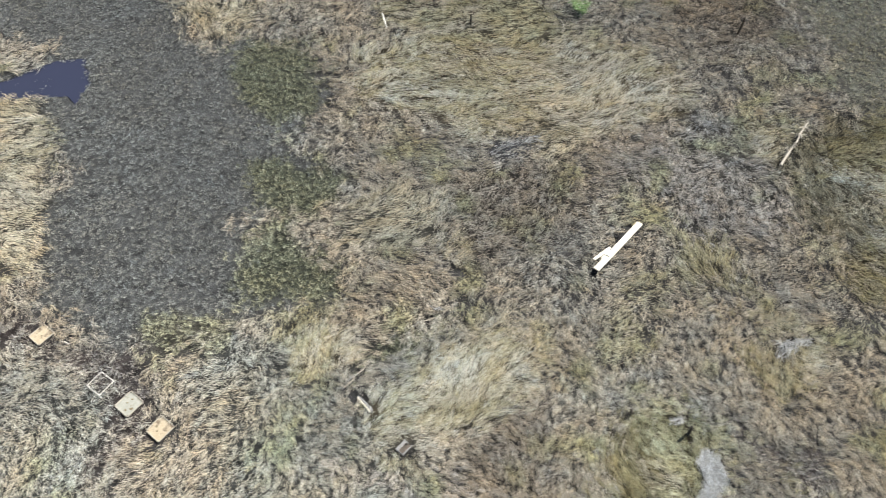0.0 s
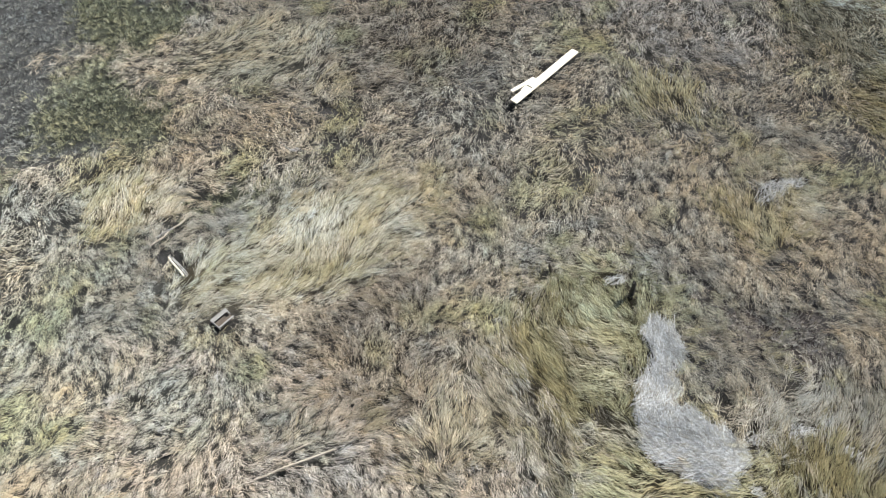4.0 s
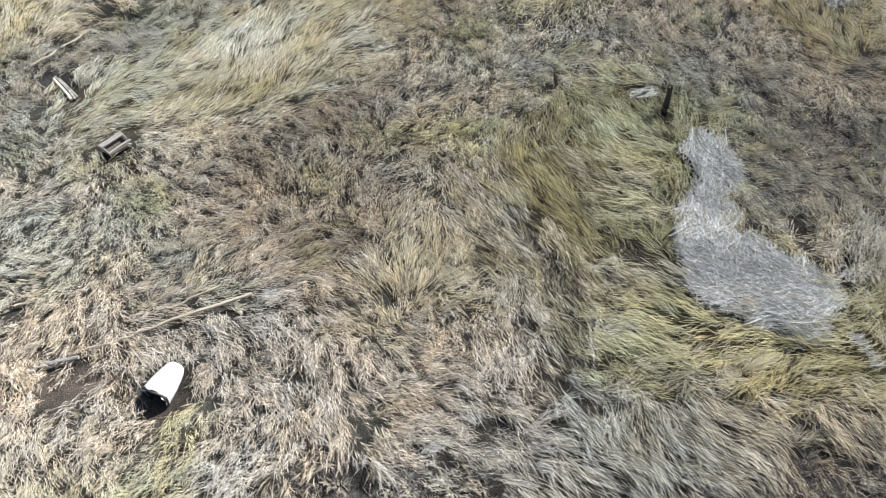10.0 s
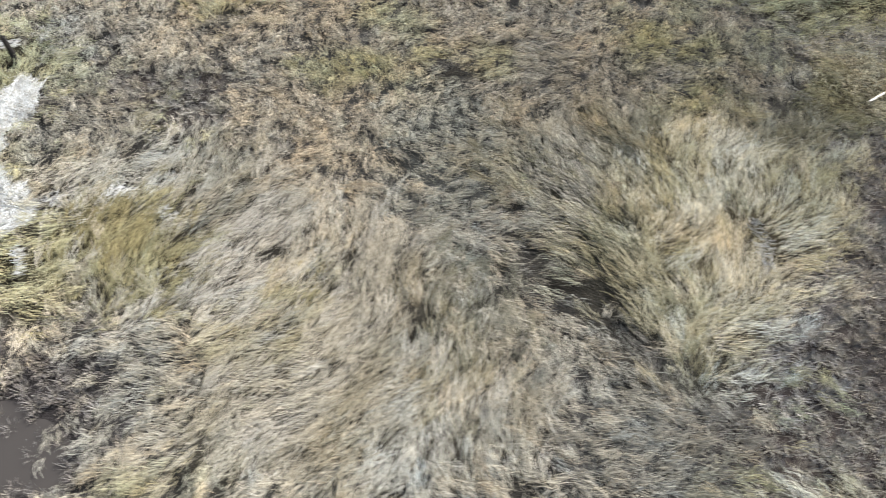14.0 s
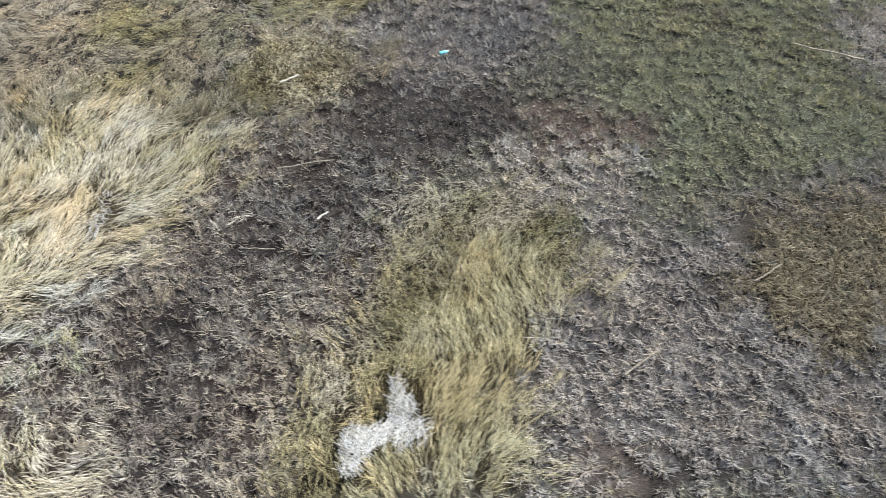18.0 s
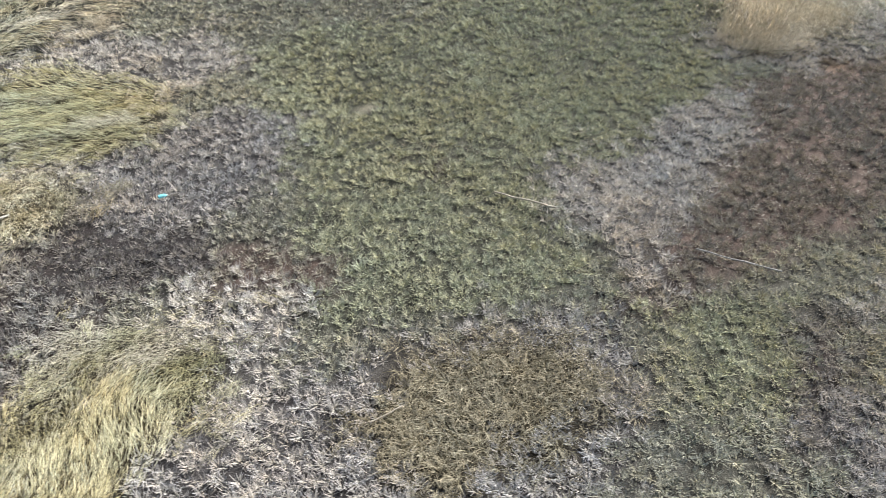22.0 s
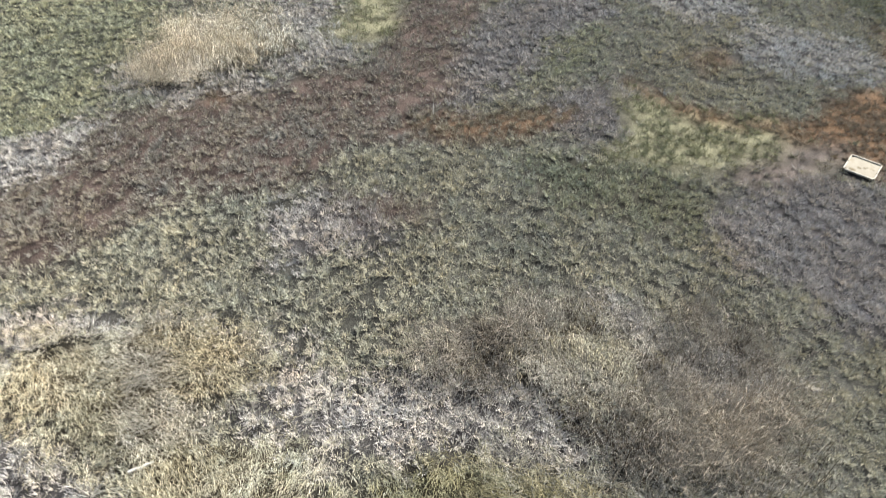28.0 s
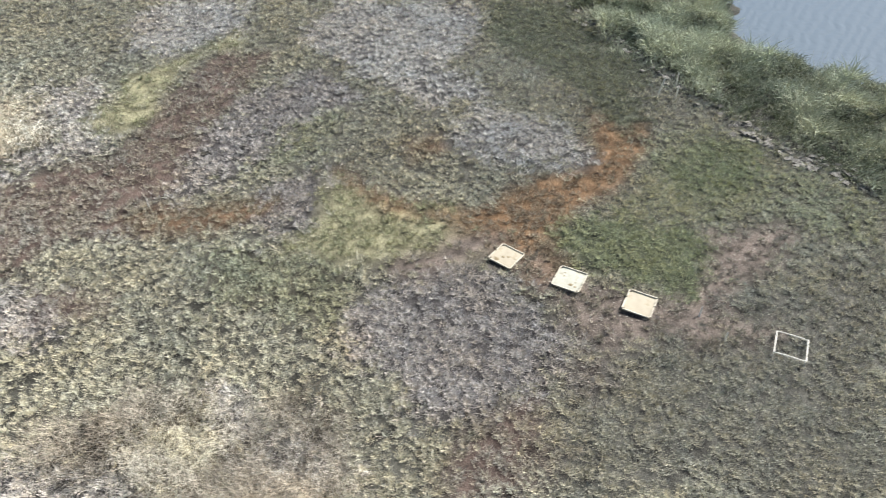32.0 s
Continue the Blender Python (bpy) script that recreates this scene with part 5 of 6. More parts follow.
def grass_object(name, co, loops, tint, mat, label, category):
    ob = mesh_object(name, co, 3, loops, mat)
    at = ob.data.attributes.new("tint", "FLOAT_COLOR", "POINT")
    at.data.foreach_set("color", tint.astype(np.float32).ravel())
    return tagged(ob, label, category, kind="stuff")


LOOKS = dict(
    tussock="soft golden tussock of fine dry grass", creamhay="cream-yellow dry hay lying in soft waves", greyhay="grey-tan lodged hay lying in waves",
    lawnhay="pale green-grey short soft grass", lightmeadow="pale beige-grey lodged meadow grass", greymeadow="dark grey tufty meadow grass", meadow="matted beige-grey lodged meadow grass on marsh soil", paletan="pale tan swept salt hay lying in waves", gold="golden dry grass swept flat in soft waves",
    olive="olive-yellow long grass combed into a cowlick", olivepale="pale and olive long grass in wavy cowlicks",
    tanolive="tan and olive swept long grass", brown="brownish lodged dry grass thatch", darkgreen="dark green short marsh plants", green="fresh green short marsh grass",
    palegreen="pale green-grey short grass turf", olivegreen="short olive green marsh turf in small tufts", short="short olive-grey marsh turf over brown mud",
    mudflat="very short blue-grey plants on tidal mud", darkshort="short dark grey marsh plants on wet mud", greyshort="short grey dead marsh grass tufts", pale="pale bleached dead grass tufts", palewhite="whitish sun-bleached grass tufts",
    mudgrass="sparse grey grass tufts on dark mud", mudpurple="sparse tufts on purplish brown mud", mud="few tufts on bare brown mud", rustmud="sparse tufts on rusty orange mud", rustturf="grey tufts on rust-stained brown mud",
    olivedark="dark olive and brown long swept grass", palehay="whitish bleached swept hay", darkmud="few grey tufts on nearly black mud", tuftgold="loose golden and pale grass tufts", tuftolive="olive and straw-coloured grass tufts",
    algae="small green tufts on yellow-green algae mat", dark="blackish grass coloured as shade in a groove between swept grass", yellowhay="bright yellow dry grass swept in waves", brush="brown dry brush of upright stems", darkbrush="dark brown twiggy brush", talltan="tall tan upright grass tussock",
    bank="tall green and straw grass along creek bank")
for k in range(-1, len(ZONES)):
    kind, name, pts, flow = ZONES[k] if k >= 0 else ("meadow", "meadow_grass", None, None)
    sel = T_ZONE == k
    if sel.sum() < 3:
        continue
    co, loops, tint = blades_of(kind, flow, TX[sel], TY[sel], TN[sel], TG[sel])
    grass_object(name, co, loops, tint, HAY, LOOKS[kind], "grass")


# ---- wrack: mats of bleached straw lying flat ----
def lay_wrack(outline, lay, count, height=0.05, lift=0.0, long=0.3):
    px, py = [p[0] for p in outline], [p[1] for p in outline]
    x, y = rng.uniform(min(px), max(px), count * 6), rng.uniform(min(py), max(py), count * 6)
    long = min(long, 0.45 * math.sqrt((max(px) - min(px)) * (max(py) - min(py))))
    wide = math.sqrt((max(px) - min(px)) * (max(py) - min(py)))
    d = inside(x, y, outline) + min(0.3, 0.12 * wide) * fbm(x, y, 0.4 * wide, 77) + 0.05 * fbm(x, y, 0.2, 79) - 0.04 * long + rng.normal(0, 0.05 * min(1, wide), x.size)
    x, y = x[d > 0][:count], y[d > 0][:count]
    m = x.size
    th = radians(lay) + 1.3 * fbm(x, y, 0.9, 66) + rng.normal(0, 0.55, m)
    half = long * rng.uniform(0.3, 1.0, m) * 0.5
    z = relief(x, y) + 0.06 + lift + height * (1 + fbm(x, y, 0.6, 71)) * rng.uniform(0.0, 1.0, m) + 0.03
    slope, w = rng.normal(0, 0.06, m), rng.uniform(0.0035, 0.0075, m) * 0.5
    dx, dy, dz = np.cos(th) * half, np.sin(th) * half, slope * half
    wx, wy = -np.sin(th) * w, np.cos(th) * w
    co = np.empty((m, 6, 3), np.float32)
    for j, (s, up, side) in enumerate(((-1, 0, -1), (-1, 0, 1), (-1, 1, 0), (1, 0, -1), (1, 0, 1), (1, 1, 0))):
        co[:, j] = np.stack([x + s * dx + side * wx, y + s * dy + side * wy, z + s * dz + up * w * 1.4], 1)
    b = np.arange(m)[:, None] * 6
    loops = (b + np.array([0, 3, 5, 0, 5, 2, 1, 2, 5, 1, 5, 4])).ravel()
    tone = rng.uniform(0.55, 1.05, m)[:, None] * np.where(rng.random(m)[:, None] < 0.22, np.array((0.54, 0.51, 0.43)), np.array((0.79, 0.805, 0.805)))
    tint = np.repeat(np.concatenate([tone, np.ones((m, 1))], 1), 6, 0)
    grass_object("wrack_mat", co.reshape(-1, 3), loops, tint, STRAW, "bleached grey-white mat of dead reed straw", "wrack")


for outline, lay, count, lift in WRACKS:
    broad = max(p[0] for p in outline) - min(p[0] for p in outline) > 0.75 and count > 400
    lay_wrack(outline, lay, int(count * (1.7 if broad else 0.6)), 0.05 if broad else 0.015, lift)

# ---- loose things ----
def part(name, bm, mat, parent=None, label=""):
    """Links a bmesh as one mesh object under a thing or a part."""
    bmesh.ops.recalc_face_normals(bm, faces=bm.faces[:])
    me = bpy.data.meshes.new(name)
    bm.to_mesh(me)
    bm.free()
    me.materials.append(mat)
    ob = new(name, me)
    ob.parent = parent
    return tagged(ob, label)


def floor_at(x, y):
    return float(relief(np.array([float(x)]), np.array([float(y)]))[0])


def thing(name, x, y, z, turn, label, category, group="", rx=0, ry=0):
    ob = new(name)
    ob.empty_display_size = 0.1
    ob.matrix_world = pose(x, y, floor_at(x, y) + z, rx, ry, turn)
    return tagged(ob, label, category, group)


def board(size, at, turn=0.0, bevel=0.004, warp=0.0, seed=1, cuts=4, tilt=0.0):
    """A sawn board with worn edges; warp bends and frays it a little."""
    bm = bmesh.new()
    bmesh.ops.create_cube(bm, size=1.0)
    long_edges = [e for e in bm.edges if abs(e.verts[0].co.x - e.verts[1].co.x) > 0.5]
    if warp:
        bmesh.ops.subdivide_edges(bm, edges=long_edges, cuts=cuts)
    for v in bm.verts:
        v.co = Vector((v.co.x * size[0], v.co.y * size[1], v.co.z * size[2]))
    bmesh.ops.bevel(bm, geom=[e for e in bm.edges if e.calc_face_angle(0) > 1], offset=bevel, segments=1, affect="EDGES")
    r = random.Random(seed)
    ph = r.uniform(0, 6)
    for v in bm.verts:
        if warp:
            v.co.z += warp * math.sin(v.co.x / size[0] * 3 + ph)
            v.co.y += warp * 0.6 * math.sin(v.co.x / size[0] * 5 + ph * 2)
            v.co += Vector((r.uniform(-1, 1), r.uniform(-1, 1), r.uniform(-1, 1))) * warp * 0.12
    bmesh.ops.transform(bm, matrix=Matrix.Translation(at) @ pose(0, 0, 0, 0, tilt, turn), verts=bm.verts[:])
    return bm


def tube(points, radii, sides=8, rough=0.0, seed=1, caps=True):
    """A tapered round stem along a line of points."""
    bm, rings, r = bmesh.new(), [], random.Random(seed)
    for k, (p, rad) in enumerate(zip(points, radii)):
        a, b = Vector(points[max(k - 1, 0)]), Vector(points[min(k + 1, len(points) - 1)])
        q = (b - a).to_track_quat("Z", "Y")
        rings.append([bm.verts.new(Vector(p) + q @ Vector((math.cos(t) * rad * (1 + rough * r.uniform(-1, 1)), math.sin(t) * rad * (1 + rough * r.uniform(-1, 1)), 0)))
                      for t in [6.28319 * s / sides for s in range(sides)]])
    for a, b in zip(rings, rings[1:]):
        for s in range(sides):
            bm.faces.new((a[s], a[(s + 1) % sides], b[(s + 1) % sides], b[s]))
    if caps:
        bm.faces.new(rings[0][::-1])
        bm.faces.new(rings[-1])
    return bm


def crooked(a, b, n, sway, seed):
    r, a, b = random.Random(seed), Vector(a), Vector(b)
    side = Vector((-(b - a).y, (b - a).x, 0)).normalized()
    out = []
    for k in range(n):
        f = k / (n - 1)
        out.append(a.lerp(b, f) + side * sway * r.uniform(-1, 1) * math.sin(3.14 * f) + Vector((0, 0, r.uniform(-0.3, 0.3) * sway * math.sin(3.14 * f))))
    return out


def tray(x, y, turn, ply, label, sx=0.58, sy=0.56, tilt=0.0, silt=True, seed=1):
    """A shallow wooden tray on four feet, with segmented rim rails."""
    t = thing("wooden_tray", x, y, 0.0, turn, label, "tray", "sampling trays on the mud", rx=tilt, ry=tilt * 0.6)
    r = random.Random(seed)
    part("base_panel", board((sx - 0.02, sy - 0.02, 0.018), (0, 0, 0.045), bevel=0.003, warp=0.003, seed=seed), ply, t)
    for s in (-1, 1):
        for w in (-1, 1):
            part("foot", board((0.05, 0.05, 0.06), (s * (sx / 2 - 0.06), w * (sy / 2 - 0.06), 0.01), bevel=0.004), STUMP, t, "dark wet wooden foot")
    for s in (-1, 1):
        gap = r.uniform(-0.12, 0.12)
        for lo, hi in ((-sx / 2 + 0.015, gap - 0.012), (gap + 0.012, sx / 2 - 0.015)):
            part("rail", board((hi - lo, 0.024, 0.03), ((lo + hi) / 2, s * sy / 2, 0.062), bevel=0.003, warp=0.002, seed=seed + 5), RAIL, t)
        part("rail", board((0.024, sy - 0.03, 0.03), (s * sx / 2, 0, 0.062), bevel=0.003), RAIL, t)
        part("corner_block", board((0.035, 0.035, 0.03), (s * (sx / 2 - 0.03), (sy / 2 - 0.03) * (1 if seed % 2 else s), 0.062), bevel=0.003), STUMP, t)
    if silt:
        for k in range(5):
            bm = bmesh.new()
            c = Vector((r.uniform(-0.2, 0.2), r.uniform(-0.2, 0.2), 0.0555))
            rad = r.uniform(0.02, 0.06)
            ring = [bm.verts.new(c + Vector((math.cos(a) * rad * r.uniform(0.6, 1.3), math.sin(a) * rad * r.uniform(0.6, 1.3), 0))) for a in [0.7 * j for j in range(9)]]
            top = bm.verts.new(c + Vector((0, 0, 0.008)))
            for p, q in zip(ring, ring[1:] + ring[:1]):
                bm.faces.new((p, q, top))
            part("silt", bm, SILT, t, "brown silt lying in the tray")
    return t


SILT = mottled("brown_silt", (0.133, 0.101, 0.0546), (0.234, 0.195, 0.125), 0.9, 20, 90, 0.5)
tray(45.60, 9.08, 52, CREAM, "cream wooden tray with muddy corner standing on rusty mud", 0.57, 0.55, 1.0, seed=3)
tray(46.84, 8.34, 61, GREYPLY, "grey silt-coated wooden tray with white rim on mud", 0.60, 0.58, -1.0, seed=4)
tray(48.14, 7.64, 62, CREAM, "clean cream wooden tray with pale rim beside turf", 0.60, 0.57, 0.5, silt=False, seed=5)
tray(-10.03, 9.17, 52, GREYPLY, "grey wooden tray with white rim beside dark path", 0.60, 0.58, 1.0, seed=6)
tray(-8.95, 8.40, 52, OLDPLY, "cream wooden tray with bright rim on dark mud path", 0.58, 0.58, -1.5, seed=7)
tray(-13.40, 11.55, 53, OLDPLY, "stained tan wooden tray half sunk in brown mud", 0.56, 0.52, 2.0, seed=8)


def quadrat(x, y, turn, size, label):
    q = thing("pipe_frame", x, y, 0.0, turn, label, "frame", "square pipe frames")
    h, z = size / 2, 0.12
    for a, b in (((-h, -h), (h, -h)), ((h, -h), (h, h)), ((h, h), (-h, h)), ((-h, h), (-h, -h))):
        pts = [(a[0] + (b[0] - a[0]) * f, a[1] + (b[1] - a[1]) * f, z + 0.01 * math.sin(3 * f)) for f in (0.04, 0.35, 0.65, 0.96)]
        part("pipe", tube(pts, [0.0105] * 4, 8), PVC, q)
        part("elbow", tube([(a[0] * 0.9, a[1], z), (a[0] * 0.985, a[1] * 0.985, z), (a[0], a[1] * 0.9, z)], [0.0135] * 3, 8), PVC, q)
        part("leg", tube([(a[0], a[1], -0.02), (a[0], a[1], z)], [0.012, 0.012], 6), PVC, q)
    return q


quadrat(50.76, 6.48, 65, 0.57, "empty white plastic pipe square standing over grey turf")
quadrat(-11.02, 9.80, 55, 0.55, "muddy white pipe square half hidden in grass")

# bleached boards
p = thing("plank", 4.80, 14.28, 0.22, 47.5, "long bleached sawn board lying on brown grass", "plank")
part("long_board", board((2.45, 0.20, 0.04), (0, 0, 0), bevel=0.006, warp=0.012, seed=11, cuts=10), LUMBER, p)
part("nailed_cleat", board((0.16, 0.16, 0.03), (-0.5, 0.03, 0.037), bevel=0.004), LUMBER, p)
p = thing("short_board", 4.27, 13.98, 0.20, 38, "short pale board lying beside a longer plank", "plank")
part("broad_piece", board((0.75, 0.10, 0.03), (0, 0.04, 0), bevel=0.005, warp=0.01, seed=12, cuts=6), LUMBER, p)
part("split_piece", board((0.45, 0.09, 0.03), (0.05, -0.08, 0.01), turn=8, bevel=0.005, warp=0.01, seed=13, cuts=6), LUMBER, p)

# weathered crate
p = thing("wooden_crate", -1.95, 7.69, 0.03, 48, "broken grey weathered crate open on one side", "crate")
for yy in (0.075, 0.125):
    part("slat", board((0.37, 0.042, 0.018), (0, yy, 0.10), bevel=0.003, warp=0.004, seed=int(yy * 1000)), DRIFT, p)
part("slat", board((0.36, 0.026, 0.03), (0.0, -0.125, 0.10), bevel=0.003, warp=0.004, seed=21), DRIFT, p)
part("end_board", board((0.022, 0.27, 0.06), (-0.17, 0, 0.07), bevel=0.003, warp=0.003, seed=22), DRIFT, p)
part("end_board", board((0.022, 0.13, 0.05), (0.17, 0.06, 0.07), bevel=0.003, warp=0.003, seed=23), DRIFT, p)
part("bottom_panel", board((0.34, 0.25, 0.012), (0, 0, 0.02), bevel=0.002, warp=0.003, seed=24), STUMP, p, "dark bottom boards")

# split white post
p = thing("split_post", -3.13, 9.05, 0.06, -48, "whitish split wooden post leaning out of grass", "post", ry=6)
for k, (dy, w, l) in enumerate(((-0.032, 0.035, 0.60), (0.008, 0.030, 0.66), (0.043, 0.026, 0.50))):
    part("splinter", board((l, w, 0.05), (0.02 * k, dy, 0.01 * (k % 2)), turn=(k - 1) * 2, bevel=0.005, warp=0.01, seed=31 + k, cuts=6), LUMBER if k == 0 else DRIFT, p)


def bucket():
    """White moulded float, broken open at its wide end and lying on its side."""
    t = thing("broken_float", -0.37, 3.87, 0.11, 66, "white plastic float broken open with black inside", "float")
    sides, rings = 22, [(-0.21, 0.165), (-0.19, 0.172), (-0.05, 0.158), (0.08, 0.132), (0.16, 0.108), (0.205, 0.082), (0.222, 0.04)]
    r = random.Random(4)

    def shell(scale, jag):
        bm, out = bmesh.new(), []
        for k, (x, rad) in enumerate(rings):
            ring = []
            for s in range(sides):
                a = 6.28319 * s / sides
                xx = x * scale + (r.uniform(-0.035, 0.03) if jag and k == 0 else 0)
                ring.append(bm.verts.new((xx, math.cos(a) * rad * scale, math.sin(a) * rad * scale * 0.92)))
            out.append(ring)
        for a, b in zip(out, out[1:]):
            for s in range(sides):
                f = bm.faces.new((a[s], a[(s + 1) % sides], b[(s + 1) % sides], b[s]))
                f.smooth = True
        bm.faces.new(out[-1])
        return bm
    part("shell", shell(1.0, True), WHITEFOAM, t)
    part("lining", shell(0.93, False), BLACKIN, t, "black inner shell darkening the opening")
    bm = tube([(-0.205 + 0.012 * math.sin(3 * a), 0.167 * math.cos(a), 0.154 * math.sin(a)) for a in [0.3 * k for k in range(22)]], [0.016] * 22, 6, 0.5, 8)
    part("torn_rim", bm, BLACKIN, t, "torn black rim")
    return t


bucket()


def log(name, a, b, r0, r1, mat, label, sway=0.05, seed=1, lift=0.1, twigs=0, category="log"):
    za, zb = floor_at(*a) + lift, floor_at(*b) + lift
    base = thing(name, *a, 0, 0, label, category)
    a3, b3 = Vector((0, 0, lift)), Vector((b[0] - a[0], b[1] - a[1], zb - za + lift))
    n = 8
    pts = crooked(a3, b3, n, sway, seed)
    part("trunk", tube(pts, [r0 + (r1 - r0) * k / (n - 1) for k in range(n)], 8, 0.15, seed), mat, base)
    r = random.Random(seed)
    for k in range(twigs):
        p0 = pts[r.randrange(1, n - 1)]
        p1 = p0 + Vector((r.uniform(-0.35, 0.35), r.uniform(-0.35, 0.35), r.uniform(0.02, 0.18)))
        part("twig", tube(crooked(p0, p1, 4, 0.03, seed + k), [r1 * 0.6, r1 * 0.5, r1 * 0.4, r1 * 0.2], 5), mat, base)
    return base


log("driftwood_pole", (-0.87, 4.51), (0.42, 5.00), 0.012, 0.022, BARK, "long pale dead branch lying in grey grass", 0.03, 2, 0.14, 1)
log("driftwood_pole", (-1.44, 4.34), (-0.87, 4.49), 0.010, 0.014, BARK, "thin pale branch end sunk in grey grass", 0.02, 3, 0.11)
log("driftwood_pole", (-0.56, 4.83), (0.01, 5.15), 0.010, 0.013, BARK, "thin pale branch lying in grass beside another", 0.02, 4, 0.12)
log("driftwood_pole", (-2.14, 4.06), (-1.86, 4.17), 0.020, 0.016, DRIFT, "short grey driftwood piece at mud edge", 0.02, 5, 0.08)
log("driftwood_pole", (-1.93, 4.18), (-1.50, 4.25), 0.030, 0.022, DRIFT, "weathered grey driftwood piece on dark mud", 0.02, 6, 0.08)
log("driftwood_pole", (-2.55, 5.02), (-2.38, 5.10), 0.020, 0.014, BARK, "small pale branch end in grey grass", 0.02, 7, 0.05)
log("fallen_branch", (12.29, 19.55), (10.79, 17.53), 0.028, 0.045, BARK, "long pale fallen branch with broken twigs on grass", 0.035, 8, 0.25, 9, "branch")
log("dead_stick", (-3.75, 9.52), (-3.05, 10.33), 0.016, 0.012, BARK, "thin grey stick lying over a dark hollow", 0.04, 9, 0.16, 3, "stick")
log("dead_stick", (-3.68, 9.72), (-3.30, 10.02), 0.014, 0.012, DRIFT, "short grey stick lying beside another", 0.04, 10, 0.16, 1, "stick")
log("dead_stick", (-3.42, 26.5), (-3.17, 25.6), 0.03, 0.02, PVC, "white bare stick leaning on grass", 0.03, 11, 0.35, 1, "stick")
log("reed_stalk", (26.02, 7.18), (26.95, 6.79), 0.012, 0.016, BARK, "long pale reed stalk lying on green turf", 0.02, 12, 0.15, 0, "stalk")
log("reed_stalk", (28.87, 5.89), (29.94, 5.40), 0.010, 0.012, DRIFT, "long grey reed stalk lying on green turf", 0.02, 13, 0.10, 0, "stalk")
log("reed_stalk", (18.45, 6.42), (18.70, 6.58), 0.014, 0.012, PVC, "short white stick lying on grass", 0.01, 14, 0.22, 0, "stalk")
log("reed_stalk", (19.23, 3.90), (19.36, 4.02), 0.013, 0.010, PVC, "short white stick lying on grey turf", 0.01, 15, 0.14, 0, "stalk")

log("reed_stalk", (18.29, 3.54), (18.74, 3.50), 0.007, 0.008, BARK, "thin pale reed stalk lying on dark mud", 0.01, 21, 0.08, 0, "stalk")
log("reed_stalk", (18.59, 4.84), (19.33, 4.95), 0.007, 0.008, BARK, "long thin reed stalk lying on grey turf", 0.02, 22, 0.10, 0, "stalk")
log("reed_stalk", (22.75, 1.73), (23.17, 2.05), 0.008, 0.007, BARK, "thin pale reed stalk lying on grey turf", 0.01, 23, 0.12, 0, "stalk")
log("reed_stalk", (24.39, 2.88), (24.78, 3.13), 0.008, 0.007, BARK, "thin pale reed stalk beside brown brush", 0.01, 24, 0.16, 0, "stalk")
log("reed_stalk", (33.91, 2.60), (34.18, 2.75), 0.018, 0.014, PVC, "short white split stick on pale turf", 0.01, 25, 0.16, 0, "stalk")
log("driftwood_pole", (-2.72, 5.45), (-2.62, 5.53), 0.030, 0.024, DRIFT, "small grey driftwood stub in pale turf", 0.01, 26, 0.06)
log("driftwood_pole", (-1.14, 12.05), (-0.96, 12.12), 0.035, 0.03, DRIFT, "small pale grey driftwood knot in grass", 0.02, 27, 0.2, 3)
log("reed_stalk", (-12.56, 11.26), (-12.40, 11.18), 0.02, 0.016, PVC, "short white stick beside a sunken tray", 0.01, 28, 0.1, 0, "stalk")


def stub(x, y, height, rad, mat, label, lean=(0, 0), seed=1, name="old_post"):
    b = thing(name, x, y, -0.02, 0, label, "post", "old posts")
    n = 6
    pts = [(lean[0] * k / (n - 1), lean[1] * k / (n - 1), height * k / (n - 1)) for k in range(n)]
    part("shaft", tube(pts, [rad * (1 - 0.06 * k) for k in range(n)], 9, 0.12, seed), mat, b)
    r = random.Random(seed)
    for k in range(3):
        a = 2.1 * k + seed
        top = Vector(pts[-1]) + Vector((math.cos(a) * rad * 0.5, math.sin(a) * rad * 0.5, -0.02))
        part("splinter", tube([top, top + Vector((0, 0, r.uniform(0.03, 0.08)))], [rad * 0.35, rad * 0.08], 5), mat, b)
    return b


stub(5.88, 7.98, 0.50, 0.052, CHAR, "black charred post stub among olive grass", (0.0, 0.02), 1)
stub(4.42, 8.56, 0.30, 0.040, STUMP, "dark brown rotten post stub in grass", (-0.05, 0.05), 2)
stub(0.28, 25.9, 0.60, 0.05, CHAR, "black old post standing in olive grass", (0.02, 0.0), 3)
stub(10.96, 24.7, 0.85, 0.05, STUMP, "dark leaning post in reddish growth", (0.12, 0.05), 4)
stub(49.27, 7.34, 0.2, 0.019, PVC, "slim white marker stake in brown mud", (0.03, 0.06), 5, "marker_stake")
stub(49.58, 6.69, 0.2, 0.019, PVC, "slim white marker stake in grey turf", (0.03, 0.06), 6, "marker_stake")
stub(50.32, 15.5, 0.62, 0.02, PVC, "pale leaning stake near creek bank", (0.16, 0.1), 7, "marker_stake")
stub(50.84, 15.48, 0.40, 0.02, PVC, "pale upright stake near creek bank", (0.02, 0), 8, "marker_stake")
stub(51.02, 16.15, 0.42, 0.02, PVC, "pale upright stake in bank grass", (0.0, 0), 9, "marker_stake")
stub(37.56, 10.9, 0.25, 0.012, PVC, "slim pale marker stake in rusty mud", (0.0, 0.02), 10, "marker_stake")

# cyan bottle
p = thing("plastic_bottle", 20.81, 7.19, 0.11, 25, "small faded cyan plastic bottle lying on turf", "bottle")
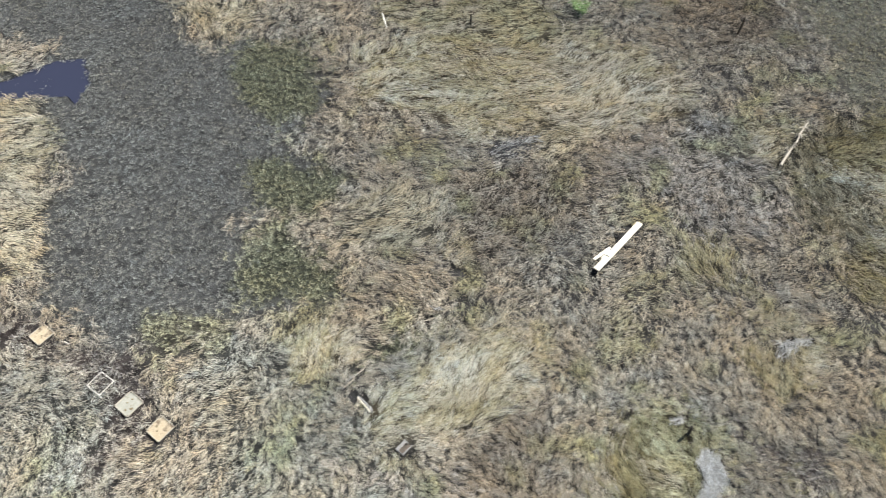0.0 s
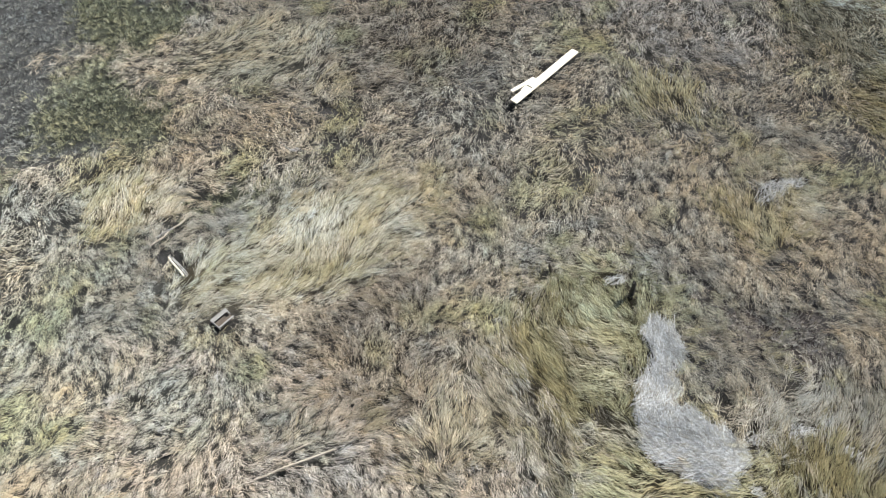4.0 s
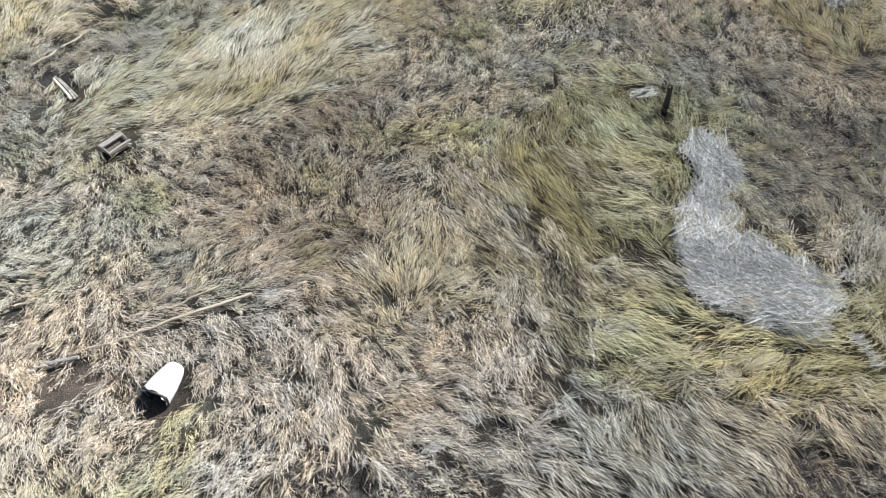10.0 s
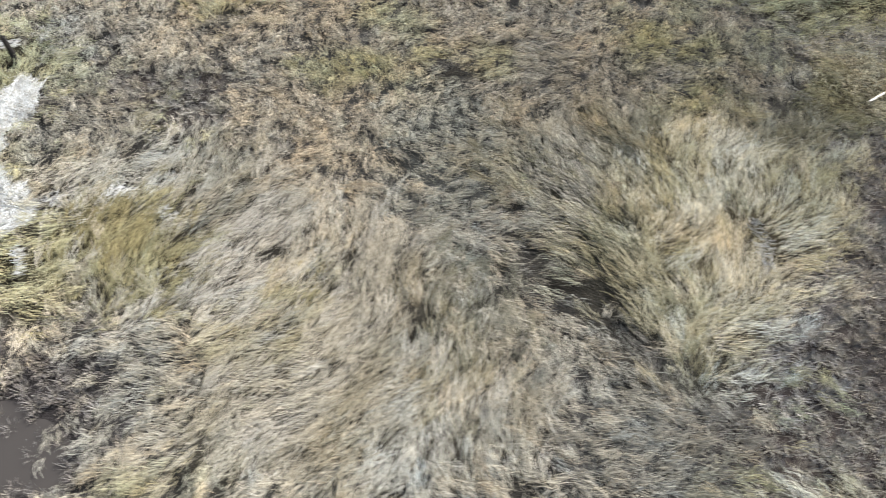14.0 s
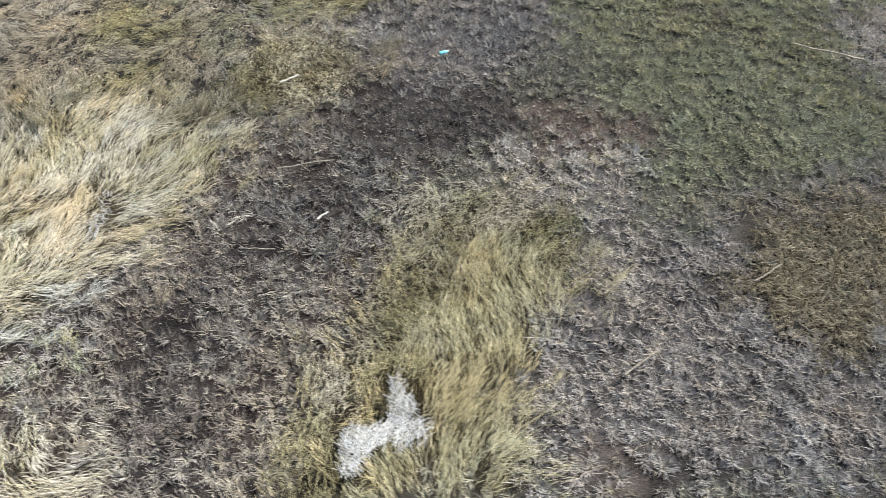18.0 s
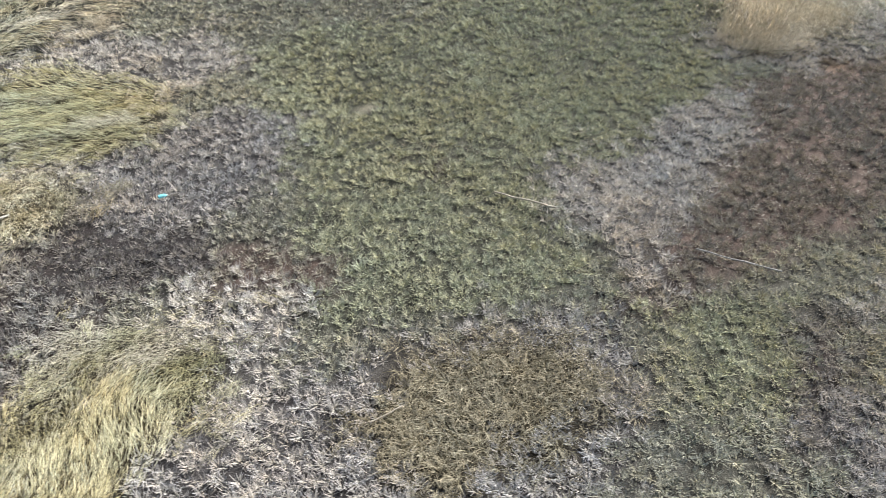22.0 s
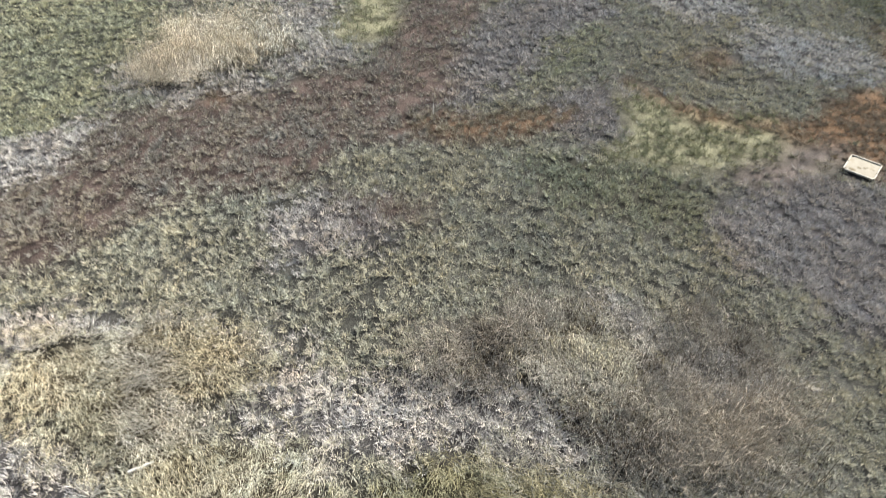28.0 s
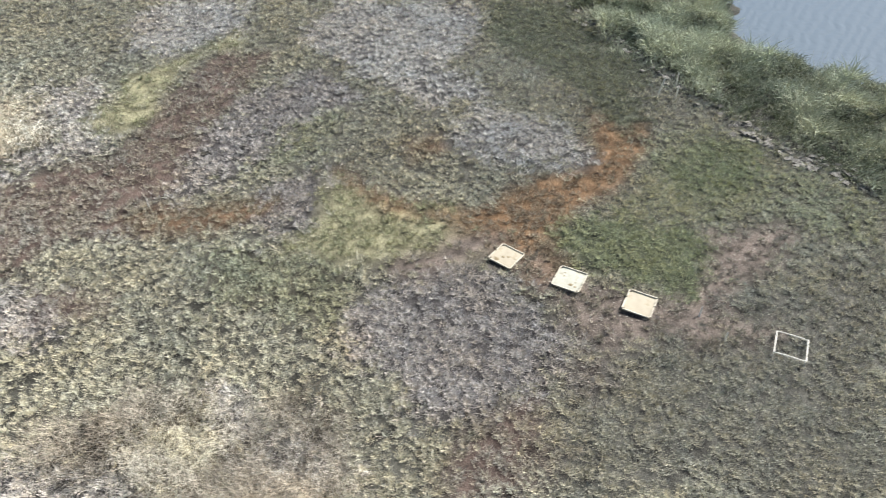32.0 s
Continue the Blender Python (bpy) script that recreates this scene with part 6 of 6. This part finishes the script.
part("body", tube([(-0.07, 0, 0), (-0.065, 0, 0), (0.02, 0, 0), (0.05, 0, 0), (0.065, 0, 0)], [0.02, 0.031, 0.031, 0.022, 0.012], 12), CYANP, p)
part("cap", tube([(0.065, 0, 0), (0.085, 0, 0)], [0.014, 0.014], 10), PVC, p, "white screw cap")


# ---- mud clods along the creek edge ----
bank = tagged(new("eroded_mud_edge"), "cracked grey mud clods along eroded bank edge", "mud bank")
bank.matrix_world = pose(53.2, 12.9, floor_at(53.2, 12.9))
CLODS = []
for s in range(6):
    bm, r = bmesh.new(), random.Random(100 + s)
    bmesh.ops.create_icosphere(bm, subdivisions=1, radius=1.0)
    for v in bm.verts:
        v.co *= r.uniform(0.45, 1.3)
        v.co.z = 0.3 * max(-0.8, min(0.8, 1.6 * v.co.z))
    me = bpy.data.meshes.new("clod")
    bm.to_mesh(me)
    bm.free()
    me.materials.append(CLOD)
    CLODS.append(me)
EDGE = [(48.7, 21.5), (49.4, 19.6), (50.3, 18.0), (50.9, 16.6), (52.2, 14.4), (52.55, 13.55), (53.04, 12.55), (54.02, 12.05), (55.2, 11.1), (56.5, 10.0)]
r = random.Random(5)
for k in range(290):
    s = min(len(EDGE) - 2, int(len(EDGE) * r.random() ** 0.7))
    f = r.random()
    x, y = [a + (b - a) * f + r.gauss(0, 0.17) for a, b in zip(EDGE[s], EDGE[s + 1])]
    ob = new("clod", r.choice(CLODS))
    ob.parent = bank
    size = r.uniform(0.035, 0.12)
    ob.matrix_world = pose(x, y, floor_at(x, y) + size * 0.3, r.uniform(-24, 24), r.uniform(-24, 24), r.uniform(0, 360)) @ Matrix.Diagonal((size * 1.3, size, size, 1))


# ---- stiff dead stems standing and lying over the stands ----
def stems(name, outline, count, long, rise, colour, label, wide=0.0045, lay=None):
    px, py = [q[0] for q in outline], [q[1] for q in outline]
    x, y = rng.uniform(min(px), max(px), count * 5), rng.uniform(min(py), max(py), count * 5)
    keep = inside(x, y, outline) + 0.2 * fbm(x, y, 1.0, 19) > 0
    x, y = x[keep][:count], y[keep][:count]
    m = x.size
    th = rng.uniform(0, 6.283, m) if lay is None else radians(lay) + rng.normal(0, 0.5, m)
    up = np.radians(np.clip(rise + rng.normal(0, 20, m), 3, 88))
    size = long * rng.uniform(0.4, 1.15, m)
    z = relief(x, y) + 0.04
    d = np.stack([np.cos(up) * np.cos(th), np.cos(up) * np.sin(th), np.sin(up)], 1)
    side = np.stack([-np.sin(th), np.cos(th), 0 * th], 1) * (wide * rng.uniform(0.6, 1.2, m) * 0.5)[:, None]
    root = np.stack([x, y, z], 1)
    kink = rng.normal(0, 0.08, (m, 3)) * size[:, None] * 0.5
    mid = root + d * size[:, None] * 0.55 + kink * 0.5
    end = root + d * size[:, None] + kink
    co = np.stack([root - side, root + side, mid + side, mid - side, end], 1).astype(np.float32)
    b = np.arange(m)[:, None] * 5
    loops = (b + np.array([0, 1, 2, 0, 2, 3, 3, 2, 4])).ravel()
    tone = np.array(colour) * rng.uniform(0.5, 1.1, m)[:, None]
    tint = np.repeat(np.concatenate([tone, np.ones((m, 1))], 1), 5, 0)
    grass_object(name, co.reshape(-1, 3), loops, tint, STRAW, label, "stems")


# ---- broken shells on the mud ----
def shells(outline, count):
    px, py = [q[0] for q in outline], [q[1] for q in outline]
    x, y = rng.uniform(min(px), max(px), count * 5), rng.uniform(min(py), max(py), count * 5)
    keep = inside(x, y, outline) > 0
    x, y = x[keep][:count], y[keep][:count]
    m, sides = x.size, 6
    z, size, turn = relief(x, y), rng.uniform(0.006, 0.015, m), rng.uniform(0, 6.28, m)
    co = np.empty((m, sides + 1, 3), np.float32)
    for s in range(sides):
        a = turn + 6.28319 * s / sides
        co[:, s] = np.stack([x + size * np.cos(a), y + size * np.sin(a) * 0.7, z + 0.004 + 0.006 * (s % 2)], 1)
    co[:, sides] = np.stack([x, y, z + 0.006 + size * 0.5], 1)
    b = np.arange(m)[:, None] * (sides + 1)
    loops = np.concatenate([b + np.array([s, (s + 1) % sides, sides]) for s in range(sides)], 1).ravel()
    ob = mesh_object("shell_fragments", co.reshape(-1, 3), 3, loops, SHELL)
    tagged(ob, "scattered white broken shells on bare mud", "shells", kind="stuff")


stems("dead_stems", [(24.9, 3.6), (25.7, 4.2), (26.8, 4.3), (27.4, 3.9), (27.2, 3.4), (26.3, 2.5), (25.4, 2.1), (24.8, 2.4)], 220, 0.4, 35, (0.33, 0.29, 0.2), "pale broken stems over brown brush")
stems("dead_stems", [(38.4, 5.2), (40.1, 5.6), (41.3, 5.4), (42.8, 4.9), (42.7, 3.9), (42.7, 2.3), (42.5, 1.6), (39.6, 1.6), (39.8, 3.2), (38.7, 4.3)], 3600, 0.45, 45, (0.55, 0.53, 0.46), "tangled pale dead stems over brown brush")
stems("brown_twigs", [(40, 4.5), (42, 4.7), (42.7, 3.9), (42.6, 2.3), (41, 1.6), (39.8, 1.6), (39.8, 3.2)], 1500, 0.42, 55, (0.15, 0.12, 0.08), "dense brown twiggy brush")
stems("dead_stems", [(37.1, 4.2), (38.9, 4.8), (40, 4.4), (40.2, 3.3), (42, 3.5), (41.6, 1.6), (38.9, 1.5), (37.9, 3)], 1800, 0.42, 30, (0.55, 0.53, 0.47), "pale dead stems lying over turf")
stems("dead_stems", [(39.3, 5.6), (42.6, 5.1), (42.9, 2.8), (39.5, 2.9), (39, 4.5)], 900, 0.4, 35, (0.42, 0.38, 0.3), "pale dead stems over tan brush")
stems("bank_stems", [(51.6, 19.4), (53.4, 18.5), (55.8, 17.2), (59.1, 15.9), (56.7, 11.5), (53.3, 12.8), (52.8, 13.9), (51.7, 14.8)], 1500, 0.7, 30, (0.50, 0.50, 0.38), "long straw-coloured stems over bank grass")
stems("tussock_stems", [(30.9, 12.2), (31.1, 13.1), (31.9, 14.1), (33.1, 13.9), (34.2, 13.4), (33.9, 13), (32.8, 12.5), (31.9, 11.6), (31.2, 12)], 2400, 0.75, 66, (0.72, 0.65, 0.50), "tall tan stems rising from tussock")
stems("dead_stems", [(15.2, 1.8), (16.8, 2.2), (17.3, 0.7), (15.1, 0.3), (14.8, 1.2)], 350, 0.3, 15, (0.42, 0.40, 0.33), "pale stems lying over grey grass")
stems("dead_stems", [(13.8, 3.3), (15.4, 2.3), (15.7, 0.8), (13.9, 0.8)], 380, 0.3, 15, (0.42, 0.42, 0.37), "pale stems lying over grey grass")
shells([(-2.2, 4.1), (-1.2, 4.1), (-1.1, 3.9), (-2.1, 3.8)], 60)
shells([(7.6, 7.4), (8.4, 7.6), (9.4, 7.2), (9.2, 6.3), (8.1, 6.5), (7.5, 6.8)], 200)
shells([(19.1, 4.9), (19.3, 5.3), (20.2, 6.2), (21.9, 6.6), (23.6, 6.1), (23.6, 5.3), (22.2, 5.3), (20.5, 5), (19.8, 4.2)], 420)
shells([(28.4, 5.5), (29, 7.2), (30.5, 9.3), (32.6, 10.1), (32.2, 7.5), (30.3, 6.5), (29.1, 5.3)], 420)
shells([(29.8, 5.8), (30.1, 8.4), (31.2, 10.1), (33.8, 11.3), (36.3, 13.6), (37.6, 12), (37.6, 9.8), (35.5, 9.5), (34.6, 8.2), (31.8, 7.7), (30.7, 6.9)], 500)
shells([(45.4, 8.9), (46.8, 8.4), (48.8, 7.9), (49.8, 8.6), (50, 9.7), (51.9, 10.1), (50.5, 8.6), (50, 7.4), (49, 6.8), (47.5, 7.4), (47, 6.3), (46.4, 5.5), (45.2, 4.4), (46, 8)], 700)
shells([(17.6, 3.2), (18.4, 4.7), (19.2, 5.6), (20.5, 6.8), (20.8, 5.7), (19.9, 5.1), (18.8, 4.1), (18.3, 3.1), (17.9, 0.7), (17.3, 0.7)], 300)
shells([(6.3, 2.1), (8.1, 2.3), (8.8, 1.9), (8.9, 1.3), (6.6, 1.4)], 120)

# ---- small green shrub beyond the hay ----
p = thing("shrub", 4.86, 26.6, 0.0, 0, "small fresh green leafy shrub among dry grass", "shrub")
r = random.Random(9)
leaf_bm = bmesh.new()
for k in range(9):
    a, h = 0.7 * k, r.uniform(0.35, 0.6)
    tip = Vector((math.cos(a) * r.uniform(0.2, 0.5), math.sin(a) * r.uniform(0.2, 0.5), h))
    part("stem", tube(crooked((0, 0, 0), tip, 5, 0.05, k), [0.014, 0.012, 0.01, 0.007, 0.004], 5), WOODY, p)
    for j in range(80):
        c = tip * r.uniform(0.4, 1.05) + Vector((r.gauss(0, 0.09), r.gauss(0, 0.09), r.gauss(0, 0.06)))
        q = Euler((r.uniform(-0.7, 0.7), r.uniform(-0.7, 0.7), r.uniform(0, 6.28))).to_matrix()
        s = r.uniform(0.02, 0.045)
        leaf_bm.faces.new([leaf_bm.verts.new(c + q @ Vector(v) * s) for v in ((-1, 0, 0), (0, -0.5, 0.1), (1, 0, 0), (0, 0.5, 0.1))])
LEAF = mottled("green_leaf", (0.10, 0.19, 0.05), (0.16, 0.27, 0.08), 0.6, 9, 60, 0.1)
part("crown", leaf_bm, LEAF, p, "fresh green leaves")
